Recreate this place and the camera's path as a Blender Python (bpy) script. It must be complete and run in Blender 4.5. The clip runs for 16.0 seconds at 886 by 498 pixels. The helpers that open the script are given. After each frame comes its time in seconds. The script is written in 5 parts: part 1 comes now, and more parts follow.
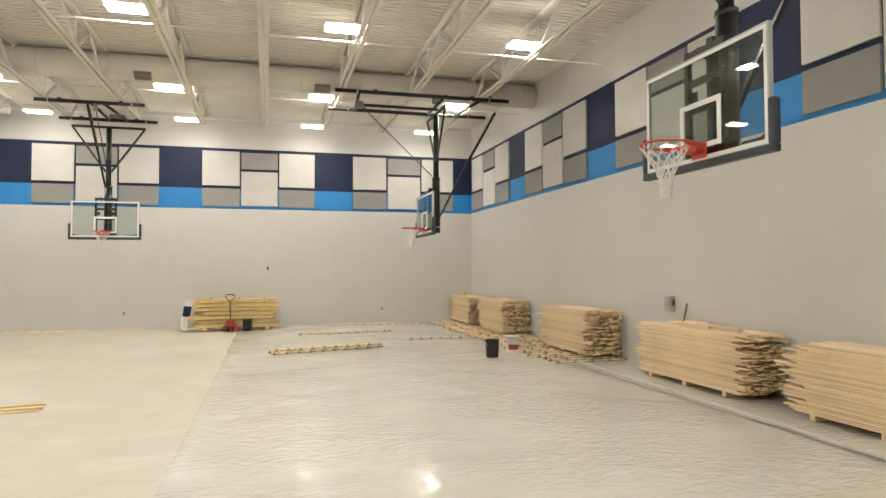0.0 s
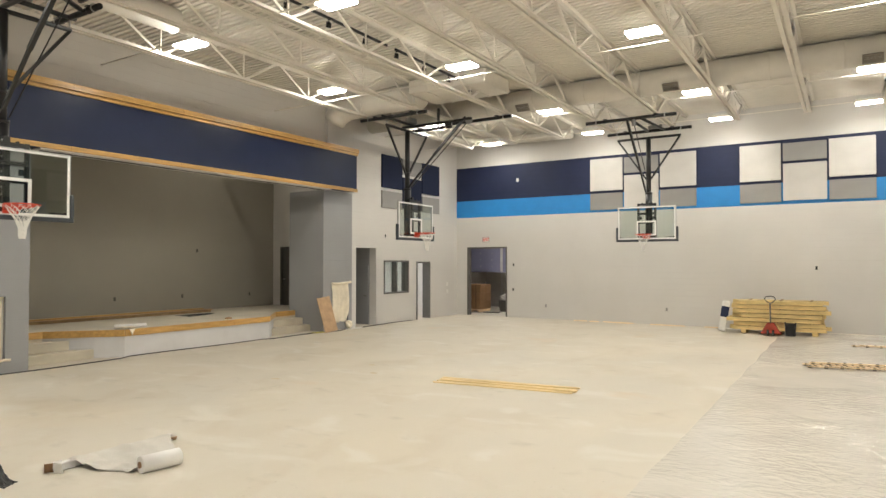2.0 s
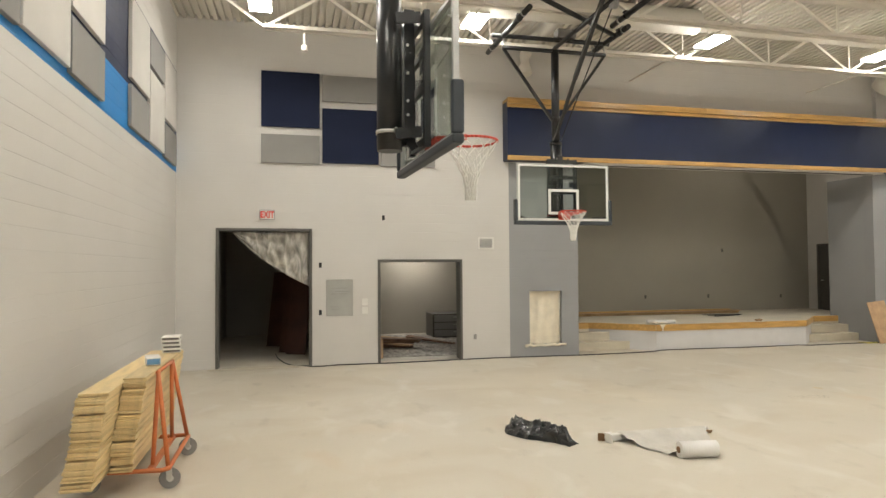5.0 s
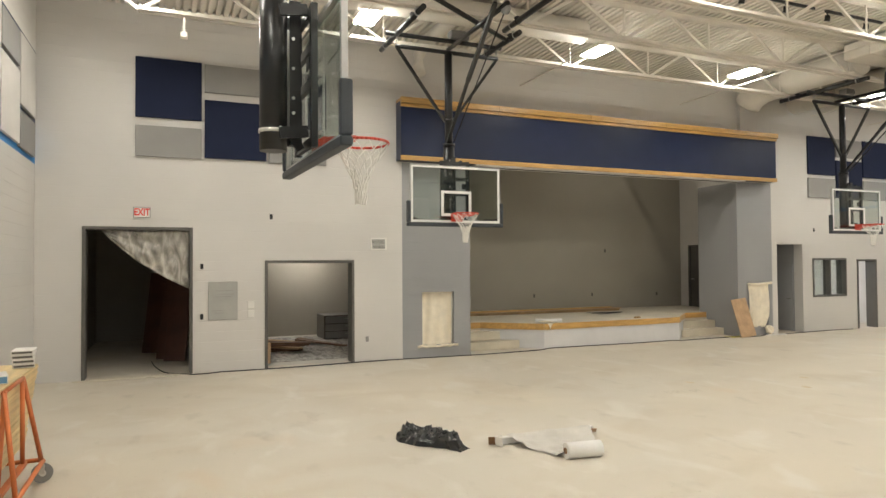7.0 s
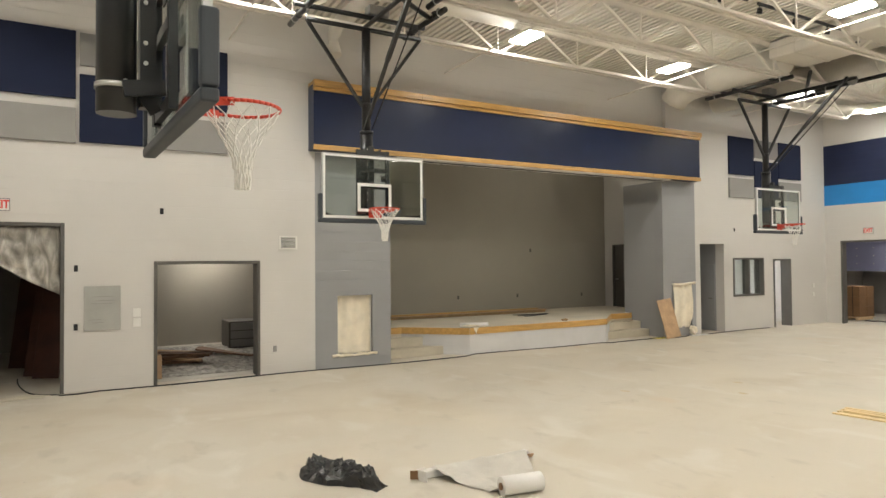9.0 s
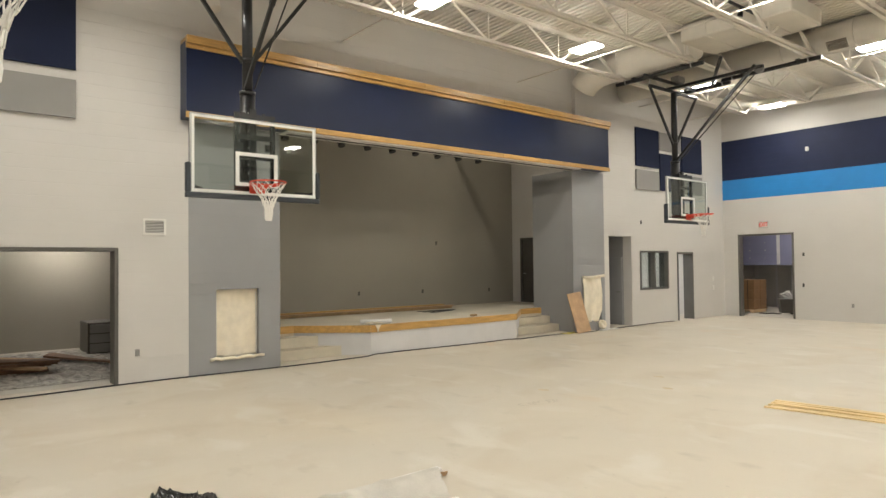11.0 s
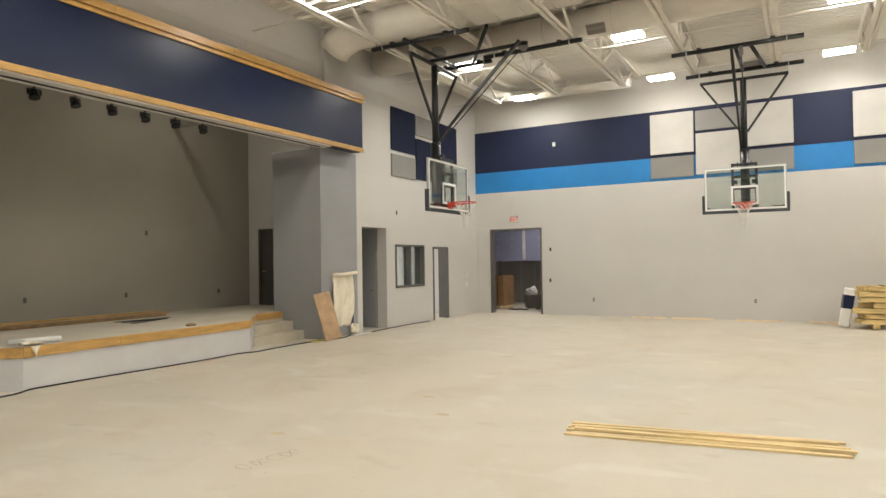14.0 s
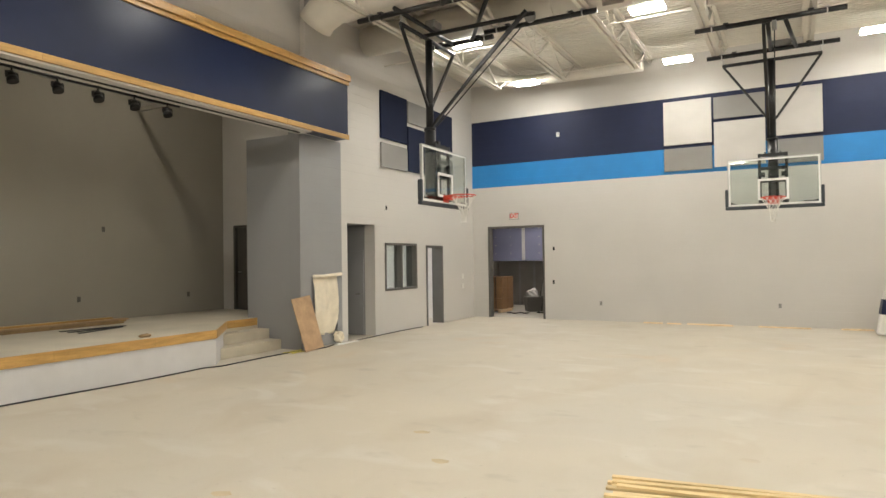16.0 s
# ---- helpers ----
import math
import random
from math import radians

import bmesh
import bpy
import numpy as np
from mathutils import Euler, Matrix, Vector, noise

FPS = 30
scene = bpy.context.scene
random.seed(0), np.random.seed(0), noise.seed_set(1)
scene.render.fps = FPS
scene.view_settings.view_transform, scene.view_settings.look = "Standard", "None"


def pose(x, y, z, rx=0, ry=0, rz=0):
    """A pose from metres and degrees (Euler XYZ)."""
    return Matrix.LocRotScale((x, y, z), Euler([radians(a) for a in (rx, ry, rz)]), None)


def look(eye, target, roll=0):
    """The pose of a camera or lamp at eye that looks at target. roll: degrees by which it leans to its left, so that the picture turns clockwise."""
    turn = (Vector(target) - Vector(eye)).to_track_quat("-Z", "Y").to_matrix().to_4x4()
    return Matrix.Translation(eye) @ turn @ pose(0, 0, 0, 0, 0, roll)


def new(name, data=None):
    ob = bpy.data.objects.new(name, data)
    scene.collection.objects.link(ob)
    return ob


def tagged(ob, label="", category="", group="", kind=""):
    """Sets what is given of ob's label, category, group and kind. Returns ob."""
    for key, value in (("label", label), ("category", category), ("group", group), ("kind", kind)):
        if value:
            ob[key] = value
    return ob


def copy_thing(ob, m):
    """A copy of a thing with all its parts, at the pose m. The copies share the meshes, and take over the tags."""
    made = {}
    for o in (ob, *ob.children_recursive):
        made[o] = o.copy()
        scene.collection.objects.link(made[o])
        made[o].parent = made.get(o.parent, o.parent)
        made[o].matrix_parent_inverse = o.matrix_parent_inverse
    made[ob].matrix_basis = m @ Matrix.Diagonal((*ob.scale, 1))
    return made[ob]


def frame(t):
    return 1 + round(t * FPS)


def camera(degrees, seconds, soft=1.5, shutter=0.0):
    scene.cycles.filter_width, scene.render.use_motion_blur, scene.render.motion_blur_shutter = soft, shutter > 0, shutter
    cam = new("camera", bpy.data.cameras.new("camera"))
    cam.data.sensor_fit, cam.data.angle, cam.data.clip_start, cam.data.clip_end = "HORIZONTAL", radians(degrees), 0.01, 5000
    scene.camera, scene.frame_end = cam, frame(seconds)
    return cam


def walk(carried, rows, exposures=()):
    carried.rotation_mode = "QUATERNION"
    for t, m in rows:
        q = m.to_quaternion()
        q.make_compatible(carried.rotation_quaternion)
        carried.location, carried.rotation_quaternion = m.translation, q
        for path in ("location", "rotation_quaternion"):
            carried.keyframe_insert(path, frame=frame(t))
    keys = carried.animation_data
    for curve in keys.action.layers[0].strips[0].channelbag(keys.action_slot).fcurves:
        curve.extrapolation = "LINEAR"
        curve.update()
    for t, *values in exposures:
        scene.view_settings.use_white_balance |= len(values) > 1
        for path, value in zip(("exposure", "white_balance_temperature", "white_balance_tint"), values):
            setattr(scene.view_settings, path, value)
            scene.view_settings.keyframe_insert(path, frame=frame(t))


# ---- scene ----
cam = camera(69.3, 16.0)
PATH = [
    (0, (-0.287, -0.586, 1.931), (0.239, 1.343, 1.995), -0.2),
    (0.5, (-0.065, -0.586, 1.991), (0.065, 1.409, 2.052), -0.2),
    (1, (0.254, -0.564, 2.056), (-0.037, 1.414, 2.112), -0.0),
    (1.5, (0.474, -0.625, 2.118), (-0.221, 1.249, 2.166), -0.1),
    (2, (0.544, -0.665, 2.164), (-0.525, 1.025, 2.207), -0.0),
    (2.5, (0.498, -0.75, 2.15), (-0.891, 0.688, 2.195), -0.1),
    (3, (0.514, -0.798, 2.168), (-1.133, 0.335, 2.21), -0.1),
    (3.5, (0.552, -0.831, 2.072), (-1.294, -0.062, 2.126), -0.3),
    (3.7, (0.526, -0.83, 2.074), (-1.372, -0.205, 2.129), -0.4),
    (4.3, (0.52, -0.82, 2.068), (-1.425, -0.43, 2.125), -0.3),
    (5.8, (0.569, -0.757, 2.049), (-1.333, -0.142, 2.109), -0.3),
    (6, (0.571, -0.789, 2.054), (-1.32, -0.142, 2.114), -0.2),
    (6.5, (0.525, -0.809, 2.079), (-1.34, -0.087, 2.135), -0.3),
    (7, (0.372, -0.699, 2.138), (-1.471, 0.078, 2.186), -0.4),
    (7.5, (0.16, -0.589, 2.111), (-1.658, 0.244, 2.163), -0.3),
    (8, (-0.072, -0.465, 2.11), (-1.86, 0.429, 2.163), -0.4),
    (8.5, (-0.361, -0.32, 2.14), (-2.118, 0.634, 2.19), -0.3),
    (9, (-0.679, -0.166, 2.167), (-2.414, 0.829, 2.211), -0.5),
    (9.2, (-0.823, -0.102, 2.173), (-2.546, 0.913, 2.22), -0.2),
    (11.3, (-2.016, 0.777, 1.866), (-3.539, 2.073, 1.912), -0.8),
    (11.5, (-2.135, 0.894, 1.842), (-3.624, 2.228, 1.888), -0.8),
    (12, (-2.444, 1.135, 1.829), (-3.82, 2.586, 1.87), -0.7),
    (12.5, (-2.788, 1.551, 1.8), (-4.055, 3.098, 1.842), -0.8),
    (13, (-3.116, 1.952, 1.781), (-4.289, 3.572, 1.822), -0.8),
    (13.5, (-3.397, 2.346, 1.782), (-4.489, 4.021, 1.82), -0.7),
    (14, (-3.668, 2.79, 1.787), (-4.647, 4.533, 1.823), -0.9),
    (14.5, (-3.9, 3.191, 1.808), (-4.86, 4.945, 1.844), -0.8),
    (15, (-4.127, 3.56, 1.815), (-5.087, 5.315, 1.847), -0.8),
    (15.5, (-4.331, 3.899, 1.826), (-5.29, 5.654, 1.858), -0.9),
    (16, (-4.529, 4.207, 1.821), (-5.487, 5.962, 1.853), -0.8),
]
walk(cam, [(t, look(eye, target, roll)) for t, eye, target, roll in PATH])

# ---- world and light ----
world = bpy.data.worlds.new("world")
scene.world = world
world.use_nodes = True
world.node_tree.nodes["Background"].inputs[0].default_value = (0.02, 0.02, 0.022, 1)
world.node_tree.nodes["Background"].inputs[1].default_value = 0.2
LAMP = 83.0          # radiance of the high-bay diffusers


# ---- materials ----
def mat(name, color, rough=0.6, metal=0.0, var=0.08, scale=3.0, grain=60.0, bump=0.15, spec=0.5, streak=None, coat=0.0, piece=0.12):
    """A principled surface whose colour varies at two scales, with fine relief. streak: stretch of the noise per axis."""
    m = bpy.data.materials.new(name)
    m.use_nodes = True
    nt = m.node_tree
    b = nt.nodes["Principled BSDF"]
    b.inputs["Metallic"].default_value = metal
    b.inputs["Specular IOR Level"].default_value = spec
    b.inputs["Coat Weight"].default_value = coat
    tc = nt.nodes.new("ShaderNodeTexCoord")
    mp = nt.nodes.new("ShaderNodeMapping")
    nt.links.new(tc.outputs["Object"], mp.inputs[0])
    if streak:
        mp.inputs["Scale"].default_value = streak
    n1 = nt.nodes.new("ShaderNodeTexNoise")
    n1.inputs["Scale"].default_value, n1.inputs["Detail"].default_value = scale, 5
    n2 = nt.nodes.new("ShaderNodeTexNoise")
    n2.inputs["Scale"].default_value, n2.inputs["Detail"].default_value = grain, 3
    for n in (n1, n2):
        nt.links.new(mp.outputs[0], n.inputs["Vector"])
    mix = nt.nodes.new("ShaderNodeMath")
    mix.operation = "MULTIPLY_ADD"
    mix.inputs[1].default_value = 0.35
    nt.links.new(n2.outputs["Fac"], mix.inputs[0])
    nt.links.new(n1.outputs["Fac"], mix.inputs[2])
    oi = nt.nodes.new("ShaderNodeObjectInfo")
    add = nt.nodes.new("ShaderNodeMath")
    add.operation = "MULTIPLY_ADD"
    add.inputs[1].default_value = piece
    nt.links.new(oi.outputs["Random"], add.inputs[0])
    nt.links.new(mix.outputs[0], add.inputs[2])
    ramp = nt.nodes.new("ShaderNodeValToRGB")
    lo = [max(0, c * (1 - 2 * var)) for c in color]
    hi = [min(1, c * (1 + 2 * var)) for c in color]
    ramp.color_ramp.elements[0].position, ramp.color_ramp.elements[1].position = 0.42, 1.0
    ramp.color_ramp.elements[0].color, ramp.color_ramp.elements[1].color = (*lo, 1), (*hi, 1)
    nt.links.new(add.outputs[0], ramp.inputs[0])
    nt.links.new(ramp.outputs[0], b.inputs["Base Color"])
    rr = nt.nodes.new("ShaderNodeMapRange")
    rr.inputs["To Min"].default_value, rr.inputs["To Max"].default_value = max(0.02, rough - 0.08), min(1, rough + 0.08)
    nt.links.new(n1.outputs["Fac"], rr.inputs["Value"])
    nt.links.new(rr.outputs[0], b.inputs["Roughness"])
    if bump:
        bp = nt.nodes.new("ShaderNodeBump")
        bp.inputs["Strength"].default_value, bp.inputs["Distance"].default_value = bump, 0.004
        nt.links.new(n2.outputs["Fac"], bp.inputs["Height"])
        nt.links.new(bp.outputs[0], b.inputs["Normal"])
    return m


M_WALL = mat("painted_block_light", (0.60, 0.575, 0.545), 0.62, var=0.02, scale=0.8, grain=90, bump=0.25)
M_GREY = mat("painted_block_grey", (0.30, 0.30, 0.305), 0.55, var=0.03, scale=0.8, grain=90, bump=0.25)
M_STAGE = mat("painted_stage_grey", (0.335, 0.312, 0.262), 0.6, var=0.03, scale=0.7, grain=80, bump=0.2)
M_NAVY = mat("painted_block_navy", (0.016, 0.022, 0.058), 0.58, var=0.05, grain=90, bump=0.25, spec=0.3)
M_BLUE = mat("painted_block_blue", (0.018, 0.215, 0.56), 0.5, var=0.03, grain=90, bump=0.25)
M_CEIL = mat("ceiling_paint", (0.74, 0.695, 0.62), 0.6, var=0.02, bump=0.05)
M_STEEL = mat("white_steel_paint", (0.76, 0.715, 0.64), 0.62, var=0.03, bump=0.05)
M_DUCT = mat("white_duct_paint", (0.68, 0.64, 0.57), 0.5, var=0.03, bump=0.05)
M_GRILLE = mat("grille_metal", (0.30, 0.27, 0.23), 0.5, var=0.05)
M_SUB = mat("side_room_floor", (0.50, 0.47, 0.42), 0.7, var=0.1, scale=1.2, grain=20)
M_BLACK = mat("black_powder_coat", (0.011, 0.011, 0.0115), 0.34, var=0.15, bump=0.05)
M_PAD = mat("dark_edge_padding", (0.035, 0.042, 0.05), 0.5, var=0.1)
M_CHROME = mat("zinc_hardware", (0.62, 0.62, 0.60), 0.3, metal=1.0, var=0.05, bump=0)
M_ALU = mat("board_frame_aluminium", (0.46, 0.46, 0.45), 0.42, metal=0.6, var=0.05, bump=0)
M_WHITE = mat("white_print", (0.82, 0.82, 0.80), 0.5, var=0.01, bump=0)
M_RED = mat("orange_red_enamel", (0.60, 0.055, 0.025), 0.38, var=0.08, bump=0.03)
M_NET = mat("white_net_cord", (0.80, 0.78, 0.74), 0.8, var=0.03)
M_PANEL_L = mat("light_fabric", (0.575, 0.55, 0.52), 0.9, var=0.04, scale=1.5, grain=220, bump=0.5, spec=0.2)
M_PANEL_G = mat("grey_fabric", (0.285, 0.275, 0.265), 0.9, var=0.04, scale=1.5, grain=220, bump=0.5, spec=0.2)
M_PANEL_N = mat("navy_fabric", (0.016, 0.021, 0.046), 0.9, var=0.06, scale=1.5, grain=220, bump=0.5, spec=0.2)
M_VAL = mat("navy_laminate", (0.011, 0.018, 0.052), 0.34, var=0.06, scale=1.5, bump=0.03, spec=0.28)
M_OAK = mat("honey_oak", (0.50, 0.295, 0.092), 0.35, var=0.16, scale=2.0, grain=24, streak=(9, 1, 9), bump=0.1)
M_PINE = mat("pale_maple", (0.72, 0.555, 0.35), 0.55, var=0.14, scale=2.0, grain=20, streak=(7, 0.5, 9), bump=0.1, piece=0.4)
M_STRIP = mat("maple_strip", (0.64, 0.49, 0.26), 0.5, var=0.14, scale=2.0, grain=20, streak=(1.0, 7, 9), bump=0.08, piece=0.3)
M_SHEATH = mat("plywood_sheathing", (0.64, 0.475, 0.205), 0.6, var=0.18, scale=2.2, grain=26, streak=(1.2, 7, 9), bump=0.1)
M_DARKWOOD = mat("plank_end_shadow", (0.30, 0.20, 0.10), 0.75, var=0.2, scale=6)
M_FRAME = mat("hollow_metal_frame", (0.105, 0.098, 0.088), 0.45, var=0.05, bump=0.03)
M_RUB = mat("black_rubber", (0.02, 0.02, 0.02), 0.7, var=0.1)
M_PLATE = mat("ivory_plate", (0.72, 0.70, 0.66), 0.4, var=0.02, bump=0)
M_DARK = mat("open_box_dark", (0.02, 0.02, 0.02), 0.8, var=0.1)
M_GYP = mat("blue_gypsum_board", (0.16, 0.17, 0.27), 0.8, var=0.06, scale=1.0)
M_JOINT = mat("joint_compound", (0.45, 0.45, 0.46), 0.85, var=0.08)
M_CART = mat("orange_cart_paint", (0.52, 0.15, 0.045), 0.45, var=0.15, bump=0.05)
M_WHEEL = mat("grey_wheel", (0.22, 0.215, 0.21), 0.6, var=0.1)
M_CARD = mat("white_carton", (0.74, 0.72, 0.69), 0.6, var=0.04)
M_BLUEC = mat("blue_carton_print", (0.12, 0.28, 0.50), 0.5, var=0.05)
M_BROWN = mat("brown_carton", (0.24, 0.135, 0.065), 0.75, var=0.1)
M_TAN = mat("hardboard_tan", (0.47, 0.31, 0.18), 0.7, var=0.14, scale=4)
M_FILM = mat("milky_film", (0.50, 0.47, 0.42), 0.35, var=0.08, scale=3)
M_BAG = mat("black_bag_film", (0.014, 0.014, 0.014), 0.2, var=0.2, scale=5, grain=13, bump=1.0)
M_CANVAS = mat("cream_drop_cloth", (0.80, 0.72, 0.58), 0.75, var=0.06, scale=5)
M_YEL = mat("yellow_dust_sheet", (0.66, 0.56, 0.12), 0.7, var=0.12)
M_REDP = mat("red_jack_paint", (0.36, 0.045, 0.02), 0.45, var=0.15)
M_REDWOOD = mat("red_stained_wood", (0.07, 0.024, 0.014), 0.5, var=0.25, scale=2)
M_SIGNRED = mat("sign_red", (0.70, 0.04, 0.03), 0.5, var=0.02, bump=0)
M_NOSE = mat("beige_step_concrete", (0.53, 0.475, 0.375), 0.65, var=0.06, scale=3)
M_STAGEFLOOR = mat("stage_subfloor", (0.60, 0.54, 0.44), 0.6, var=0.07, scale=1.2)
M_FASCIA = mat("stage_front_paint", (0.585, 0.575, 0.575), 0.6, var=0.03)


def slab_material():
    """Troweled concrete: broad clouding, dusty patches, sparse dark smudges, small specks."""
    m = bpy.data.materials.new("concrete_floor")
    m.use_nodes = True
    nt = m.node_tree
    b = nt.nodes["Principled BSDF"]
    tc = nt.nodes.new("ShaderNodeTexCoord")

    def cloud(scale, detail, lo, hi, stretch=(1, 1, 1), warp=0.0, turn=0.0):
        mp = nt.nodes.new("ShaderNodeMapping")
        mp.inputs["Scale"].default_value = stretch
        mp.inputs["Rotation"].default_value = (0, 0, turn)
        nt.links.new(tc.outputs["Object"], mp.inputs[0])
        n = nt.nodes.new("ShaderNodeTexNoise")
        n.inputs["Scale"].default_value, n.inputs["Detail"].default_value, n.inputs["Distortion"].default_value = scale, detail, warp
        nt.links.new(mp.outputs[0], n.inputs["Vector"])
        r = nt.nodes.new("ShaderNodeMapRange")
        r.inputs["From Min"].default_value, r.inputs["From Max"].default_value = lo, hi
        nt.links.new(n.outputs["Fac"], r.inputs["Value"])
        return r.outputs[0]

    def blend(base, fac, colour, strength):
        k = nt.nodes.new("ShaderNodeMath")
        k.operation = "MULTIPLY"
        k.inputs[1].default_value = strength
        nt.links.new(fac, k.inputs[0])
        mx = nt.nodes.new("ShaderNodeMix")
        mx.data_type = "RGBA"
        nt.links.new(k.outputs[0], mx.inputs["Factor"])
        if isinstance(base, tuple):
            mx.inputs["A"].default_value = base
            mx.inputs[6].default_value = base
        else:
            nt.links.new(base, mx.inputs[6])
        mx.inputs[7].default_value = colour
        return mx.outputs[2]

    broad = cloud(0.28, 5, 0.36, 0.66, warp=0.5)
    c = blend((0.585, 0.52, 0.42, 1), broad, (0.56, 0.515, 0.44, 1), 1.0)
    c = blend(c, cloud(0.9, 6, 0.5, 0.72, (1, 0.7, 1), 0.8, 0.3), (0.50, 0.425, 0.325, 1), 0.55)
    c = blend(c, cloud(1.3, 5, 0.56, 0.70, (0.8, 1.3, 1), 0.6, 1.1), (0.64, 0.60, 0.53, 1), 0.6)
    c = blend(c, cloud(1.7, 5, 0.62, 0.76, (0.7, 1.3, 1), 0.15, -0.4), (0.38, 0.335, 0.27, 1), 0.5)
    c = blend(c, cloud(0.55, 3, 0.66, 0.78, (1, 1, 1), 0.4, 0.7), (0.60, 0.43, 0.27, 1), 0.45)
    c = blend(c, cloud(16, 3, 0.69, 0.76), (0.36, 0.31, 0.25, 1), 0.45)
    nt.links.new(c, b.inputs["Base Color"])
    rr = nt.nodes.new("ShaderNodeMapRange")
    rr.inputs["To Min"].default_value, rr.inputs["To Max"].default_value = 0.42, 0.66
    nt.links.new(broad, rr.inputs["Value"])
    nt.links.new(rr.outputs[0], b.inputs["Roughness"])
    bp = nt.nodes.new("ShaderNodeBump")
    bp.inputs["Strength"].default_value, bp.inputs["Distance"].default_value = 0.08, 0.004
    nt.links.new(cloud(22, 4, 0.2, 0.8), bp.inputs["Height"])
    nt.links.new(bp.outputs[0], b.inputs["Normal"])
    return m


M_CONC = slab_material()


def emitter(name, color, power):
    m = bpy.data.materials.new(name)
    m.use_nodes = True
    b = m.node_tree.nodes["Principled BSDF"]
    b.inputs["Base Color"].default_value = (0.8, 0.8, 0.8, 1)
    b.inputs["Emission Color"].default_value = (*color, 1)
    b.inputs["Emission Strength"].default_value = power
    return m


M_LIGHT = emitter("diffuser_glow", (1.0, 0.975, 0.885), LAMP)
M_LIGHT2 = emitter("room_lamp_glow", (1.0, 0.92, 0.80), 26.0)


def glass(name, tint, rough=0.01):
    m = bpy.data.materials.new(name)
    m.use_nodes = True
    nt = m.node_tree
    nt.nodes.remove(nt.nodes["Principled BSDF"])
    out = nt.nodes["Material Output"]
    tr = nt.nodes.new("ShaderNodeBsdfTransparent")
    tr.inputs[0].default_value = (*tint, 1)
    gl = nt.nodes.new("ShaderNodeBsdfGlossy")
    gl.inputs["Roughness"].default_value = rough
    lw = nt.nodes.new("ShaderNodeLayerWeight")
    lw.inputs["Blend"].default_value = 0.5
    pw = nt.nodes.new("ShaderNodeMath")
    pw.operation = "POWER"
    pw.inputs[1].default_value = 4.0
    nt.links.new(lw.outputs["Facing"], pw.inputs[0])
    fr = nt.nodes.new("ShaderNodeMath")
    fr.operation = "MULTIPLY_ADD"
    fr.inputs[1].default_value, fr.inputs[2].default_value = 0.8, 0.05
    nt.links.new(pw.outputs[0], fr.inputs[0])
    mx = nt.nodes.new("ShaderNodeMixShader")
    nt.links.new(fr.outputs[0], mx.inputs[0])
    nt.links.new(tr.outputs[0], mx.inputs[1])
    nt.links.new(gl.outputs[0], mx.inputs[2])
    nt.links.new(mx.outputs[0], out.inputs[0])
    return m


M_GLASS = glass("tempered_glass", (0.86, 0.90, 0.88))


# ---- mesh helpers ----
def box(bm, x0, x1, y0, y1, z0, z1, mi=0):
    v = [bm.verts.new((x, y, z)) for x in (x0, x1) for y in (y0, y1) for z in (z0, z1)]
    for f in ((0, 1, 3, 2), (4, 6, 7, 5), (0, 4, 5, 1), (2, 3, 7, 6), (0, 2, 6, 4), (1, 5, 7, 3)):
        bm.faces.new([v[i] for i in f]).material_index = mi
    return v


def bevel(bm, w, seg=1):
    bmesh.ops.recalc_face_normals(bm, faces=bm.faces)
    bmesh.ops.bevel(bm, geom=list(bm.edges), offset=w, segments=seg, affect="EDGES", profile=0.6)
    return bm


def basis(d):
    d = Vector(d).normalized()
    up = Vector((0, 0, 1)) if abs(d.z) < 0.95 else Vector((0, 1, 0))
    a = d.cross(up).normalized()
    return d, a, a.cross(d).normalized()


def tube(bm, p, q, r, seg=10, r2=None, mi=0):
    p, q = Vector(p), Vector(q)
    d, a, b = basis(q - p)
    rings = []
    for c, rad in ((p, r), (q, r if r2 is None else r2)):
        rings.append([bm.verts.new(c + rad * (math.cos(k * math.tau / seg) * a + math.sin(k * math.tau / seg) * b)) for k in range(seg)])
    for k in range(seg):
        f = bm.faces.new((rings[0][k], rings[0][(k + 1) % seg], rings[1][(k + 1) % seg], rings[1][k]))
        f.smooth, f.material_index = seg > 6, mi
    for ring in rings:
        bm.faces.new(ring if ring is rings[1] else ring[::-1]).material_index = mi
    return bm


def bar(bm, p, q, w, h, mi=0):
    """A square bar between two points, w across and h along its upper axis."""
    p, q = Vector(p), Vector(q)
    d, a, b = basis(q - p)
    v = [bm.verts.new(c + s * a * w / 2 + t * b * h / 2) for c in (p, q) for s, t in ((-1, -1), (1, -1), (1, 1), (-1, 1))]
    for f in ((0, 1, 5, 4), (1, 2, 6, 5), (2, 3, 7, 6), (3, 0, 4, 7), (3, 2, 1, 0), (4, 5, 6, 7)):
        bm.faces.new([v[i] for i in f]).material_index = mi
    return bm


def sweep(bm, pts, r, seg=8):
    pts = [Vector(p) for p in pts]
    rings = []
    for i, p in enumerate(pts):
        d, a, b = basis(pts[min(i + 1, len(pts) - 1)] - pts[max(i - 1, 0)])
        rings.append([bm.verts.new(p + r * (math.cos(k * math.tau / seg) * a + math.sin(k * math.tau / seg) * b)) for k in range(seg)])
    for r0, r1 in zip(rings, rings[1:]):
        for k in range(seg):
            bm.faces.new((r0[k], r0[(k + 1) % seg], r1[(k + 1) % seg], r1[k])).smooth = True
    bm.faces.new(rings[0][::-1])
    bm.faces.new(rings[-1])
    return bm


